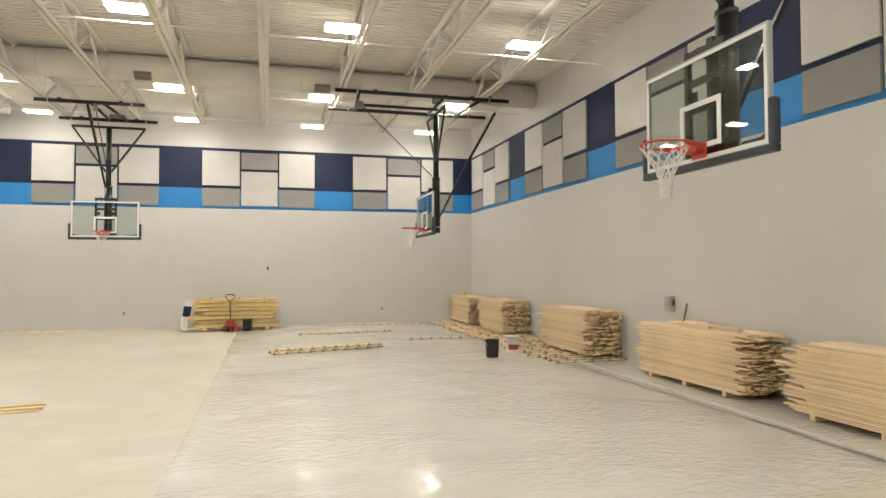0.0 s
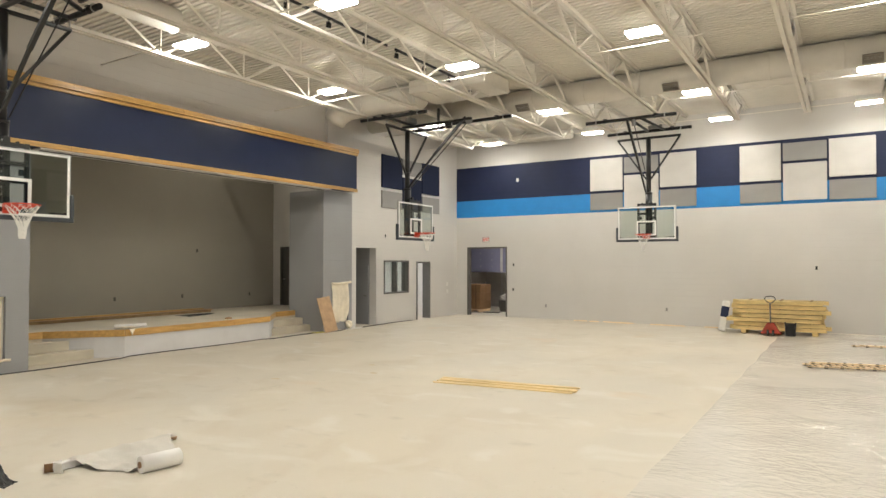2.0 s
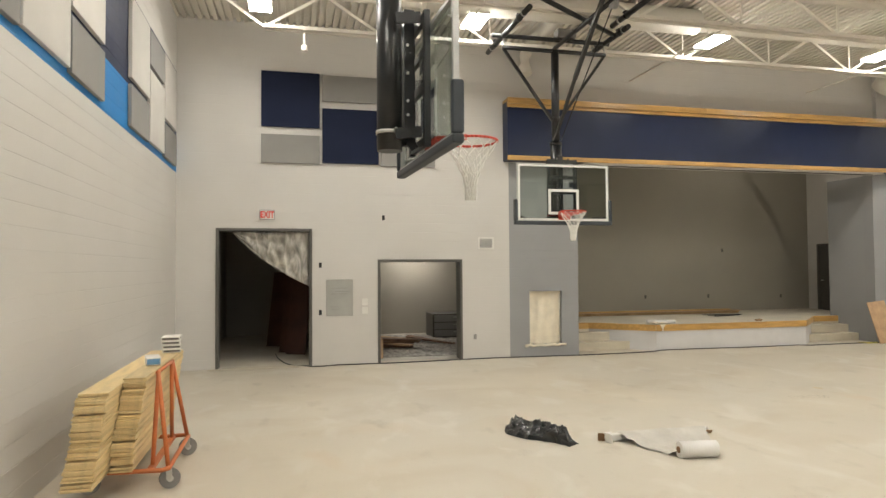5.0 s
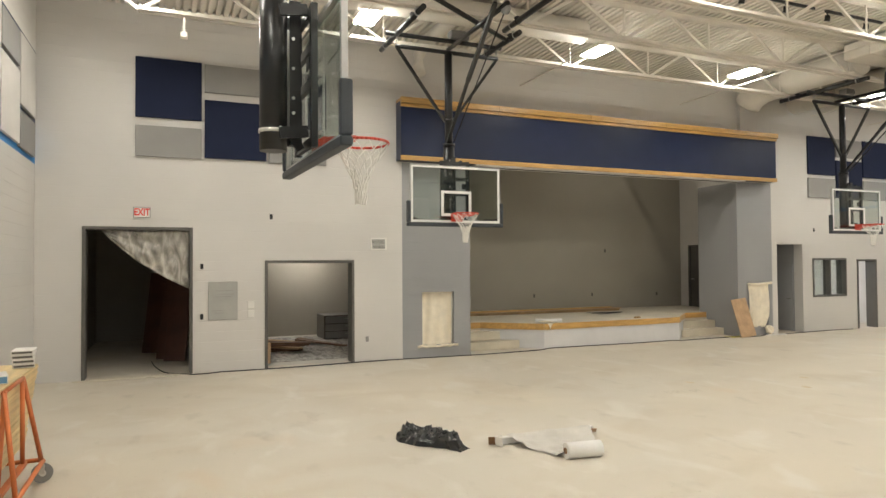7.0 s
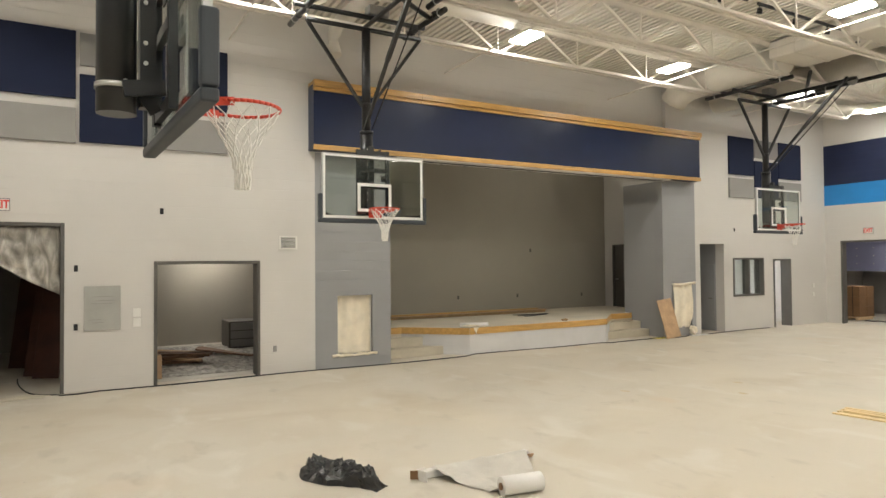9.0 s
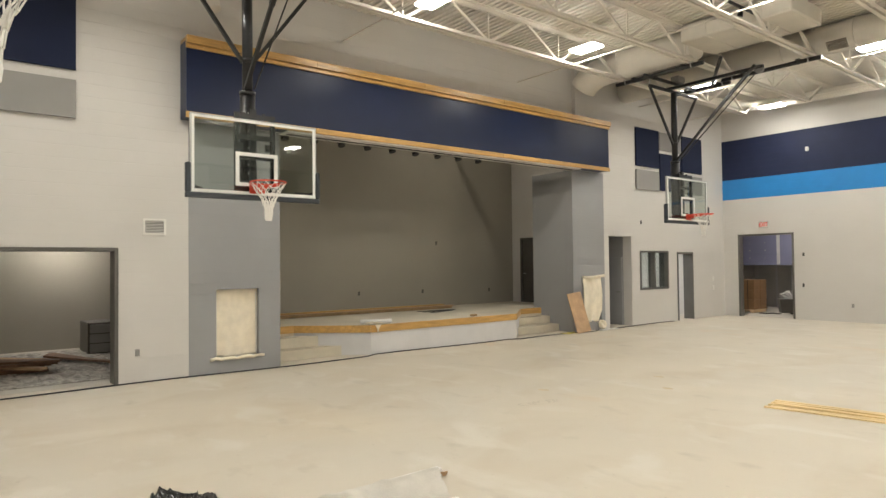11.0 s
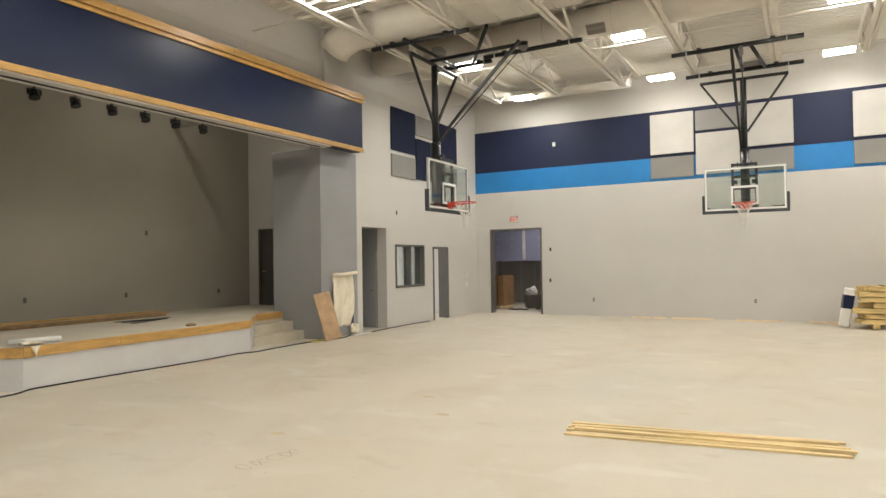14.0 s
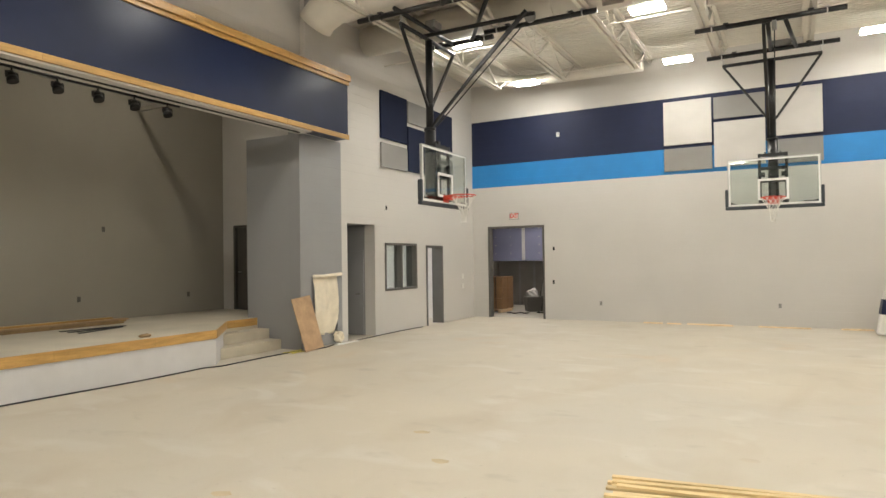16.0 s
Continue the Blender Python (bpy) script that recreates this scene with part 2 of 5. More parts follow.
def part(name, bm, material, parent=None, label=""):
    """Links a bmesh as one mesh object under a thing or a part."""
    me = bpy.data.meshes.new(name)
    bmesh.ops.recalc_face_normals(bm, faces=bm.faces)
    bm.to_mesh(me)
    bm.free()
    for m in material if isinstance(material, (list, tuple)) else (material,):
        me.materials.append(m)
    ob = new(name, me)
    if parent is not None:
        ob.parent = parent
    if label:
        ob["label"] = label
    return ob


def boxpart(name, dims, material, parent=None, label="", bev=0.0):
    bm = bmesh.new()
    box(bm, *dims)
    if bev:
        bevel(bm, bev)
    return part(name, bm, material, parent, label)


def thing(name, m, label, category, group=""):
    ob = new(name)
    ob.matrix_basis = m
    ob.empty_display_size = 0.2
    return tagged(ob, label, category, group)


def structure(ob, label, category):
    return tagged(ob, label, category, kind="structure")


# ---- the hall ----
XW, XE, YS, YN, TOP = -13.40, 7.09, -3.05, 22.46, 7.55
COURSE, BLOCK = 0.2032, 0.4064
STRIPE = (4.035, 4.73, 6.11)


def face_wall(name, axis, at, inward, u0, u1, z0, z1, holes, paint, label, thick=0.2, seams=()):
    """A block wall on the plane axis = at. Openings go through it; the painted blocks stand proud of recessed joints.
    paint(u, z) gives the material slot of a block face."""
    mats = [M_WALL, M_NAVY, M_BLUE, M_GREY, M_STAGE, M_FASCIA]
    us = sorted({u0, u1, *seams, *[h[0] for h in holes], *[h[1] for h in holes]})
    zs = sorted({z0, z1, *STRIPE, *[h[2] for h in holes], *[h[3] for h in holes]})

    def free(u, z):
        return u0 < u < u1 and not any(h[0] < u < h[1] and h[2] < z < h[3] for h in holes)

    def put(u, z, d):
        return (at - inward * d, u, z) if axis == "x" else (u, at - inward * d, z)

    verts, faces, slots = [], [], []

    def quad(p, slot):
        n = len(verts)
        verts.extend(p)
        faces.append((n, n + 1, n + 2, n + 3))
        slots.append(slot)

    # core slab, cell by cell, with reveals round the openings
    for a, b in zip(us, us[1:]):
        for c, d in zip(zs, zs[1:]):
            um, zm = (a + b) / 2, (c + d) / 2
            if not free(um, zm):
                continue
            s = paint(um, zm)
            quad([put(a, c, 0.0032), put(b, c, 0.0032), put(b, d, 0.0032), put(a, d, 0.0032)], s)
            quad([put(a, c, thick), put(b, c, thick), put(b, d, thick), put(a, d, thick)], s)
            for (p, q, uu, zz) in (((a, c), (a, d), a - 1e-3, zm), ((b, c), (b, d), b + 1e-3, zm), ((a, c), (b, c), um, c - 1e-3), ((a, d), (b, d), um, d + 1e-3)):
                if not (z0 < zz < z1) or not free(uu, zz):
                    quad([put(*p, 0.006), put(*q, 0.006), put(*q, thick), put(*p, thick)], s)
    me = bpy.data.meshes.new(name)
    me.from_pydata(verts, [], faces)
    for m in mats:
        me.materials.append(m)
    me.polygons.foreach_set("material_index", slots)
    wall = structure(new(name, me), label, "wall")
    # block faces
    verts, faces, slots = [], [], []
    cuts = sorted({z0, z1, *STRIPE, *[h[2] for h in holes], *[h[3] for h in holes]})
    g, e = 0.0004, 0.0035
    rows = int((z1 - z0) / COURSE) + 1
    for r in range(rows):
        za, zb = z0 + r * COURSE + g, min(z0 + (r + 1) * COURSE - g, z1)
        levels = [za] + [c for c in cuts if za + 0.012 < c < zb - 0.012] + [zb]
        n0 = int(math.floor(u0 / BLOCK)) - 1
        n1 = int(math.ceil(u1 / BLOCK)) + 1
        for k in range(n0, n1):
            ua = k * BLOCK + (BLOCK / 2 if r % 2 else 0)
            ub = ua + BLOCK
            edges = [max(ua, u0)] + [c for c in us if ua + 0.012 < c < ub - 0.012] + [min(ub, u1)]
            if edges[-1] - edges[0] < 0.02:
                continue
            for a, b in zip(edges, edges[1:]):
                for c, d in zip(levels, levels[1:]):
                    um, zm = (a + b) / 2, (c + d) / 2
                    if b - a < 0.02 or not free(um, zm):
                        continue
                    s = paint(um, zm)
                    quad([put(a, c + (e if c == za else 0), 0), put(b, c + (e if c == za else 0), 0), put(b, d - (e if d == zb else 0), 0), put(a, d - (e if d == zb else 0), 0)], s)
                    quad([put(a, c, 0.0024), put(b, c, 0.0024), put(b, c + (e if c == za else 0), 0), put(a, c + (e if c == za else 0), 0)], s)
                    quad([put(b, d - (e if d == zb else 0), 0), put(b, d, 0.0024), put(a, d, 0.0024), put(a, d - (e if d == zb else 0), 0)], s)
    me = bpy.data.meshes.new("blocks")
    me.from_pydata(verts, [], faces)
    for m in mats:
        me.materials.append(m)
    me.polygons.foreach_set("material_index", slots)
    ob = new("blocks", me)
    ob.parent = wall
    tagged(ob, "painted concrete blocks with thin tooled bed joints", kind="stuff")
    return wall


def banded(u, z):
    return 2 if STRIPE[0] < z < STRIPE[1] else 1 if STRIPE[1] < z < STRIPE[2] else 0


def west_paint(u, z):
    return 3 if (4.10 < u < 5.80 or 14.35 < u < 15.72) and z < 4.46 else 0


# openings of the west wall: y0, y1, z0, z1
O_DARK = (-2.28, -0.33, 0, 2.91)
O_STORE = (1.07, 2.98, 0, 2.245)
O_NICHE = (4.58, 5.38, 0.27, 1.50)
O_STAGE = (5.80, 14.35, 0, 4.60)
O_NICHE2 = (14.74, 15.55, 0.27, 1.52)
O_PASS = (15.93, 17.02, 0, 2.68)
O_WIN = (17.44, 18.97, 1.05, 2.25)
O_SIDE = (19.47, 20.42, 0, 2.21)
O_NORTH = (-12.88, -11.04, 0, 2.81)

face_wall("wall_north", "y", YN, -1, XW, XE, 0, TOP, [O_NORTH], banded, "light grey block wall with navy and blue painted bands")
face_wall("wall_east", "x", XE, -1, YS, YN, 0, TOP, [], banded, "light grey block wall with navy and blue painted bands")
face_wall("wall_south", "y", YS, 1, XW, XE, 0, TOP, [], banded, "light grey block wall with navy and blue painted bands")
face_wall("wall_west", "x", XW, 1, YS, YN, 0, TOP, [O_DARK, O_STORE, O_NICHE, O_STAGE, O_NICHE2, O_PASS, O_WIN, O_SIDE], west_paint,
          "light grey block wall with grey stage piers and openings", 0.3, (4.10, 5.80, 14.35, 15.72))

structure(boxpart("floor", (XW - 8, XE + 0.3, YS - 0.3, YN + 7, -0.2, 0), M_CONC), "bare tan concrete slab with faint stains and dust", "floor")


def deck():
    bm = bmesh.new()
    n, prev = 0, None
    y, step = YS - 0.2, 0.152
    while y < YN + 0.2:
        for yy, z in ((y, TOP - 0.30), (y + 0.088, TOP - 0.30), (y + 0.094, TOP - 0.225), (y + 0.146, TOP - 0.225)):
            row = [bm.verts.new((XW - 0.2, yy, z)), bm.verts.new((XE + 0.2, yy, z))]
            if prev:
                bm.faces.new((prev[0], prev[1], row[1], row[0]))
            prev = row
        y += step
    box(bm, XW - 0.3, XE + 0.3, YS - 0.3, YN + 0.3, TOP, TOP + 0.15)
    return structure(part("ceiling", bm, M_CEIL), "off-white painted corrugated steel roof deck", "ceiling")


deck()
DECK = TOP - 0.30


# ---- bar joists ----
def joist():
    """A long-span bar joist along y, its bottom chord at z = 0."""
    th = thing("roof_joist", pose(0, 0, 0), "white-painted open-web steel roof joist", "joist", "roof joists")
    y0, y1, h = YS + 1.8, 20.55, DECK - 6.5
    for s in (-0.05, 0.05):
        bm = bmesh.new()
        bar(bm, (s * 1.3, y0, 0.006), (s * 1.3, y1, 0.006), 0.075, 0.012)
        bar(bm, (s * 0.65, y0, 0.045), (s * 0.65, y1, 0.045), 0.012, 0.085)
        part("bottom_chord", bm, M_STEEL, th)
        bm = bmesh.new()
        bar(bm, (s * 1.3, YS, h - 0.008), (s * 1.3, YN, h - 0.008), 0.085, 0.014)
        bar(bm, (s * 0.65, YS, h - 0.055), (s * 0.65, YN, h - 0.055), 0.012, 0.09)
        part("top_chord", bm, M_STEEL, th)
    n = 10
    pitch = (y1 - y0) / n
    for i in range(n):
        a, b, c = y0 + i * pitch, y0 + (i + 0.5) * pitch, y0 + (i + 1) * pitch
        for p, q in (((0, a, 0.03), (0, b, h - 0.04)), ((0, b, h - 0.04), (0, c, 0.03))):
            bm = bmesh.new()
            bar(bm, p, q, 0.052, 0.052)
            part("web_member", bm, M_STEEL, th)
        if i:
            bm = bmesh.new()
            bar(bm, (0, a, 0.03), (0, a, h - 0.04), 0.03, 0.03)
            part("web_post", bm, M_STEEL, th)
    for a, b in ((y0, YS), (y1, YN)):
        bm = bmesh.new()
        bar(bm, (0, a, 0.03), (0, a + (b - a) * 0.55, h - 0.04), 0.05, 0.05)
        part("end_web", bm, M_STEEL, th)
    return th


JX = [-11.62 + 1.87 * k for k in range(11)]
base = joist()
base.matrix_basis = pose(JX[0], 0, 6.5)
for x in JX[1:]:
    if x < XE - 0.2:
        copy_thing(base, pose(x, 0, 6.5))


def bridging(y, z):
    bm = bmesh.new()
    bar(bm, (XW + 0.02, y, z), (XE - 0.02, y, z), 0.024, 0.024)
    return tagged(part("joist_bridging", bm, M_STEEL), "white steel angle bridging across the roof joists", "bridging", "joist bridging")


for y, z in ((20.08, 6.56), (17.5, 6.65), (12.28, 6.54), (7.2, 6.54), (2.4, 6.53)):
    bridging(y, z)


# ---- lamps ----
def lamp():
    th = thing("high_bay_light", pose(0, 0, 0), "glowing white rectangular high-bay light hung on a cable", "light", "high-bay lights")
    bm = bmesh.new()
    box(bm, -0.34, 0.34, -0.2, 0.2, 0.012, 0.075)
    bevel(bm, 0.012)
    part("housing", bm, M_STEEL, th)
    bm = bmesh.new()
    box(bm, -0.325, 0.325, -0.185, 0.185, -0.028, 0.010)
    part("diffuser", bm, M_LIGHT, th, "glowing diffuser")
    for s in (-0.25, 0.25):
        bm = bmesh.new()
        tube(bm, (s, 0, 0.07), (s * 0.2, 0, 0.35), 0.004, 5)
        part("hanger_wire", bm, M_STEEL, th)
    bm = bmesh.new()
    tube(bm, (0, 0, 0.34), (0, 0, DECK - 6.7), 0.008, 6)
    part("hanger_rod", bm, M_STEEL, th)
    return th


LX, LY = (-10.95, -6.95, -2.8, 1.1, 4.95), (-1.3, 2.6, 7.7, 12.0, 17.15, 20.95)
base = lamp()
base.matrix_basis = pose(LX[0], LY[0], 6.7)
for x in LX:
    for y in LY:
        if (x, y) != (LX[0], LY[0]):
            copy_thing(base, pose(x, y, 6.7))


# ---- acoustic panels ----
def panel(u0, u1, z0, z1, wall, material, colour):
    th = 0.055
    w, h = u1 - u0, z1 - z0
    bm = bmesh.new()
    box(bm, -w / 2, w / 2, 0, th, -h / 2, h / 2)
    bevel(bm, 0.008, 2)
    ob = part("acoustic_panel", bm, material)
    u, z = (u0 + u1) / 2, (z0 + z1) / 2
    ob.matrix_basis = {"n": pose(u, YN - 0.003, z, 0, 0, 180), "s": pose(u, YS + 0.003, z), "e": pose(XE - 0.003, u, z, 0, 0, 90), "w": pose(XW + 0.003, u, z, 0, 0, -90)}[wall]
    size = "square" if h > 1 else "low"
    return tagged(ob, "%s %s fabric-wrapped acoustic wall panel" % (size, colour), "wall panel", "acoustic panels")


def panel_set(u, sign, wall, big, big_name, zb=4.115, zt=6.0, pitch=1.265, w=1.21):
    for k in range(3):
        a = u + sign * k * pitch
        b = a + sign * w
        a, b = min(a, b), max(a, b)
        if k != 1:
            panel(a, b, zt - 1.18, zt, wall, big, big_name)
            panel(a, b, zb, zb + 0.61, wall, M_PANEL_G, "grey")
        else:
            panel(a, b, zt - 0.59, zt - 0.02, wall, M_PANEL_G, "grey")
            panel(a, b, zb + 0.03, zb + 1.21, wall, big, big_name)


for u in (-7.56, -2.46, 2.64):
    panel_set(u, 1, "n", M_PANEL_L, "light grey")
for u in (22.12, 17.0, 11.88, 6.80, 1.70):
    panel_set(u, -1, "e", M_PANEL_L, "light grey")
for u in (-13.1, -8.0, -2.9, 2.2):
    panel_set(u, 1, "s", M_PANEL_L, "light grey")
panel_set(-1.38, 1, "w", M_PANEL_N, "navy", 4.29, 6.24)
panel_set(17.28, 1, "w", M_PANEL_N, "navy", 4.12, 6.02)


# ---- basketball goals ----
def goal(half, front, back):
    """A ceiling-hung goal. Local: board front at y = 0, court towards +y. Beams at right angles to the header when front is set."""
    th = thing("basketball_goal", pose(0, 0, 0), "ceiling-hung basketball goal with glass backboard on black folding mast", "basketball goal", "basketball goals")
    zc = 3.43
    w, h = 0.915, 0.535
    bm = bmesh.new()
    for x0, x1, z0, z1 in ((-w, w, zc + h - 0.035, zc + h), (-w, w, zc - h, zc - h + 0.035), (-w, -w + 0.035, zc - h + 0.035, zc + h - 0.035), (w - 0.035, w, zc - h + 0.035, zc + h - 0.035)):
        box(bm, x0, x1, -0.05, -0.004, z0, z1)
    part("board_frame", bm, M_ALU, th, "grey aluminium frame")
    part("board_glass", (lambda b: (box(b, -w + 0.03, w - 0.03, -0.028, -0.016, zc - h + 0.03, zc + h - 0.03), b)[1])(bmesh.new()), M_GLASS, th, "clear tempered glass")
    bm = bmesh.new()
    for x0, x1, z0, z1 in ((-w + 0.02, w - 0.02, zc + h - 0.05, zc + h - 0.02), (-w + 0.02, w - 0.02, zc - h + 0.02, zc - h + 0.06), (-w + 0.02, -w + 0.055, zc - h + 0.06, zc + h - 0.05), (w - 0.055, w - 0.02, zc - h + 0.06, zc + h - 0.05)):
        box(bm, x0, x1, -0.012, -0.002, z0, z1)
    part("border_line", bm, M_WHITE, th, "white border line")
    bm = bmesh.new()
    z0, z1 = 3.03, 3.50
    for a in ((-0.305, 0.305, z1 - 0.05, z1), (-0.305, 0.305, z0, z0 + 0.05), (-0.305, -0.255, z0 + 0.05, z1 - 0.05), (0.255, 0.305, z0 + 0.05, z1 - 0.05)):
        box(bm, a[0], a[1], -0.012, -0.002, a[2], a[3])
    part("target_square", bm, M_WHITE, th, "white shooter's square")
    # bottom and side edge padding
    bm = bmesh.new()
    box(bm, -w - 0.055, w + 0.055, -0.075, 0.018, zc - h - 0.06, zc - h + 0.012)
    box(bm, -w - 0.055, -w + 0.008, -0.075, 0.018, zc - h + 0.012, zc - 0.13)
    box(bm, w - 0.008, w + 0.055, -0.075, 0.018, zc - h + 0.012, zc - 0.13)
    bevel(bm, 0.022, 3)
    part("edge_padding", bm, M_PAD, th, "dark moulded edge padding")
    for s in (-1, 1):
        bm = bmesh.new()
        p = [(s * (w - 0.06), zc - h + 0.06), (s * (w - 0.20), zc - h + 0.06), (s * (w - 0.06), zc - h + 0.11)]
        a = [bm.verts.new((x, -0.011, z)) for x, z in p]
        b = [bm.verts.new((x, -0.003, z)) for x, z in p]
        bm.faces.new(a), bm.faces.new(b)
        for i in range(3):
            bm.faces.new((a[i], a[(i + 1) % 3], b[(i + 1) % 3], b[i]))
        part("corner_plate", bm, M_BLACK, th)
    part("maker_mark", (lambda b: (box(b, -w + 0.09, -w + 0.34, -0.011, -0.003, zc - h + 0.065, zc - h + 0.09), b)[1])(bmesh.new()), M_BLACK, th, "small dark printed mark")
    # ladder frame behind the glass
    bm = bmesh.new()
    for s in (-0.265, 0.265):
        box(bm, s - 0.03, s + 0.03, -0.105, -0.055, zc - h + 0.04, zc + h + 0.10)
    for z in (zc + h + 0.06, zc + 0.30, zc + 0.02, zc - h + 0.09):
        box(bm, -0.235, 0.235, -0.10, -0.06, z - 0.035, z + 0.035)
    part("mounting_frame", bm, M_BLACK, th, "black ladder frame")
    for s in (-0.21, 0.21):
        part("frame_clip", (lambda b: (box(b, s - 0.05, s + 0.05, -0.114, -0.105, zc + 0.12, zc + 0.22), b)[1])(bmesh.new()), M_BLACK, th)
    # mast
    my = -0.34
    bm = bmesh.new()
    tube(bm, (0, my, 4.40), (0, my, 6.18), 0.075, 20)
    part("mast", bm, M_BLACK, th, "round black mast")
    bm = bmesh.new()
    tube(bm, (0, my, 2.93), (0, my, 4.42), 0.108, 24)
    part("mast_sleeve", bm, M_BLACK, th, "thick black telescoping sleeve")
    bm = bmesh.new()
    bar(bm, (0.09, my + 0.09, 3.10), (0.09, my + 0.20, 2.94), 0.02, 0.07)
    part("lug_plate", bm, M_BLACK, th)
    for s in (-1, 1):
        bm = bmesh.new()
        tube(bm, (s * 0.105, my + 0.03, 3.10), (s * 0.128, my + 0.035, 3.10), 0.014, 8)
        part("clamp_bolt", bm, M_CHROME, th, "zinc bolt head")
    for z in (3.24, 3.36, 3.6, 3.84, 4.1):
        bm = bmesh.new()
        tube(bm, (0.045, my + 0.15, z), (0.056, my + 0.15, z), 0.013, 8)
        part("adjuster_bolt", bm, M_CHROME, th, "zinc bolt head")
    bm = bmesh.new()
    bar(bm, (0, my + 0.165, 2.98), (0, my + 0.165, 4.15), 0.09, 0.09)
    part("height_adjuster", bm, M_BLACK, th)
    for z, q in ((3.07, 0.116), (4.38, 0.116), (4.86, 0.083)):
        bm = bmesh.new()
        tube(bm, (0, my, z), (0, my, z + (0.03 if z < 4 else 0.06)), q, 24)
        part("clamp_band", bm, M_CHROME if z < 4 else M_BLACK, th)
    for z in (3.05, 4.02):
        for s in (-0.15, 0.15):
            bm = bmesh.new()
            bar(bm, (s, my + 0.02, z), (s, -0.10, z + 0.03), 0.03, 0.09)
            part("board_bracket", bm, M_BLACK, th)
    # header and side braces
    bm = bmesh.new()
    tube(bm, (-half, my, 6.2), (half, my, 6.2), 0.04, 12)
    part("header_tube", bm, M_BLACK, th)
    for s in (-1, 1):
        bm = bmesh.new()
        bar(bm, (s * (half - 0.03), my, 6.17), (s * 0.07, my, 4.86), 0.05, 0.05)
        part("side_brace", bm, M_BLACK, th)
        bm = bmesh.new()
        for k in range(3):
            tube(bm, (s * (half - 0.02), my, 6.22 + 0.055 * k), (s * (half - 0.02), my, 6.27 + 0.055 * k), 0.02 if k % 2 else 0.013, 8)
        part("hanger_chain", bm, M_CHROME, th)
    # folding brace with hoist cable
    fy = my + front
    ey = fy if back != "e" else my - 1.75
    sy = my + (0.1 if back != "e" else -0.1)
    sz = 4.45 if back != "e" else 3.35
    bm = bmesh.new()
    bar(bm, (0.07, sy, sz), (0.07, sy + (ey - sy) * 0.5, sz + (6.36 - sz) * 0.52), 0.05, 0.05)
    part("folding_brace", bm, M_BLACK, th)
    bm = bmesh.new()
    bar(bm, (0.07, sy + (ey - sy) * 0.46, sz + (6.36 - sz) * 0.48), (0.07, ey, 6.36), 0.065, 0.065)
    part("brace_sleeve", bm, M_BLACK, th)
    bm = bmesh.new()
    tube(bm, (-0.06, my + 0.12, 4.47), (-0.12, fy, 6.30), 0.012, 6)
    part("hoist_cable", bm, M_BLACK, th)
    bm = bmesh.new()
    tube(bm, (-0.16, fy, 6.30), (-0.08, fy, 6.30), 0.10, 18)
    part("cable_drum", bm, M_WHEEL, th, "grey cable drum")
    bm = bmesh.new()
    box(bm, -0.35, -0.02, my - 0.10, my + 0.12, 6.46, 6.62)
    bevel(bm, 0.03, 2)
    tube(bm, (-0.42, my, 6.54), (-0.30, my, 6.54), 0.07, 14)
    part("winch_motor", bm, M_WHEEL, th, "grey winch motor")
    # support beams
    if back == "x":
        runs = [((-1.33, my, 6.42), (1.33, my, 6.42)), ((-1.33, fy, 6.42), (1.33, fy, 6.42))]
        links = [((0.0, my, 6.42), (0.0, fy, 6.42)), ((-0.5, my, 6.42), (-0.3, fy, 6.42))]
    else:
        runs = [((half - 0.02, -1.3, 6.42), (half - 0.02, 1.05, 6.42)), ((-half + 0.32, 0.55, 6.42), (-half + 0.32, 2.85, 6.42)), ((-half + 0.02, -0.95, 6.42), (-half + 0.02, 0.6, 6.42))]
        links = [((-half - 0.08, my, 6.42), (half + 0.2, my, 6.42)), ((-half + 0.1, my + 0.5, 6.42), (half - 0.02, fy - 0.3, 6.42)), ((-0.1, my - 0.25, 6.34), (-0.1, fy + 0.1, 6.34))]
    if back == "e":
        runs = [((s * (half - 0.02), -2.1, 6.42), (s * (half - 0.02), 2.5, 6.42)) for s in (-1, 1)]
        links = [((-half - 0.1, my, 6.42), (half + 0.1, my, 6.42)), ((-half, 1.9, 6.42), (half, 1.75, 6.42)), ((-half, -1.35, 6.42), (half, -1.15, 6.42)), ((0.12, my - 0.1, 6.36), (0.12, fy, 6.36))]
    for p, q in runs:
        bm = bmesh.new()
        tube(bm, p, q, 0.05, 12)
        part("support_beam", bm, M_BLACK, th)
        for f in (0.12, 0.22, 0.78, 0.88):
            c = Vector(p).lerp(Vector(q), f)
            d = (Vector(q) - Vector(p)).normalized()
            bm = bmesh.new()
            tube(bm, c - d * 0.012, c + d * 0.012, 0.06, 12)
            box(bm, c.x - 0.05, c.x + 0.05, c.y - 0.05, c.y + 0.05, c.z + 0.052, c.z + 0.072)
            part("beam_clamp", bm, M_CHROME if f in (0.12, 0.88) else M_BLACK, th)
    for p, q in links:
        bm = bmesh.new()
        tube(bm, p, q, 0.042, 12)
        part("cross_tube", bm, M_BLACK, th)
    # rim
    rz, ry = 3.05, 0.15 + 0.235
    bm = bmesh.new()
    n = 40
    pts = [(0.237 * math.cos(k * math.tau / n), ry + 0.237 * math.sin(k * math.tau / n), rz) for k in range(n)]
    for k in range(n):
        tube(bm, pts[k], pts[(k + 1) % n], 0.0115, 8)
    rim = part("rim", bm, M_RED, th, "orange-red steel rim")
    bm = bmesh.new()
    box(bm, -0.115, 0.115, -0.002, 0.012, rz - 0.12, rz + 0.03)
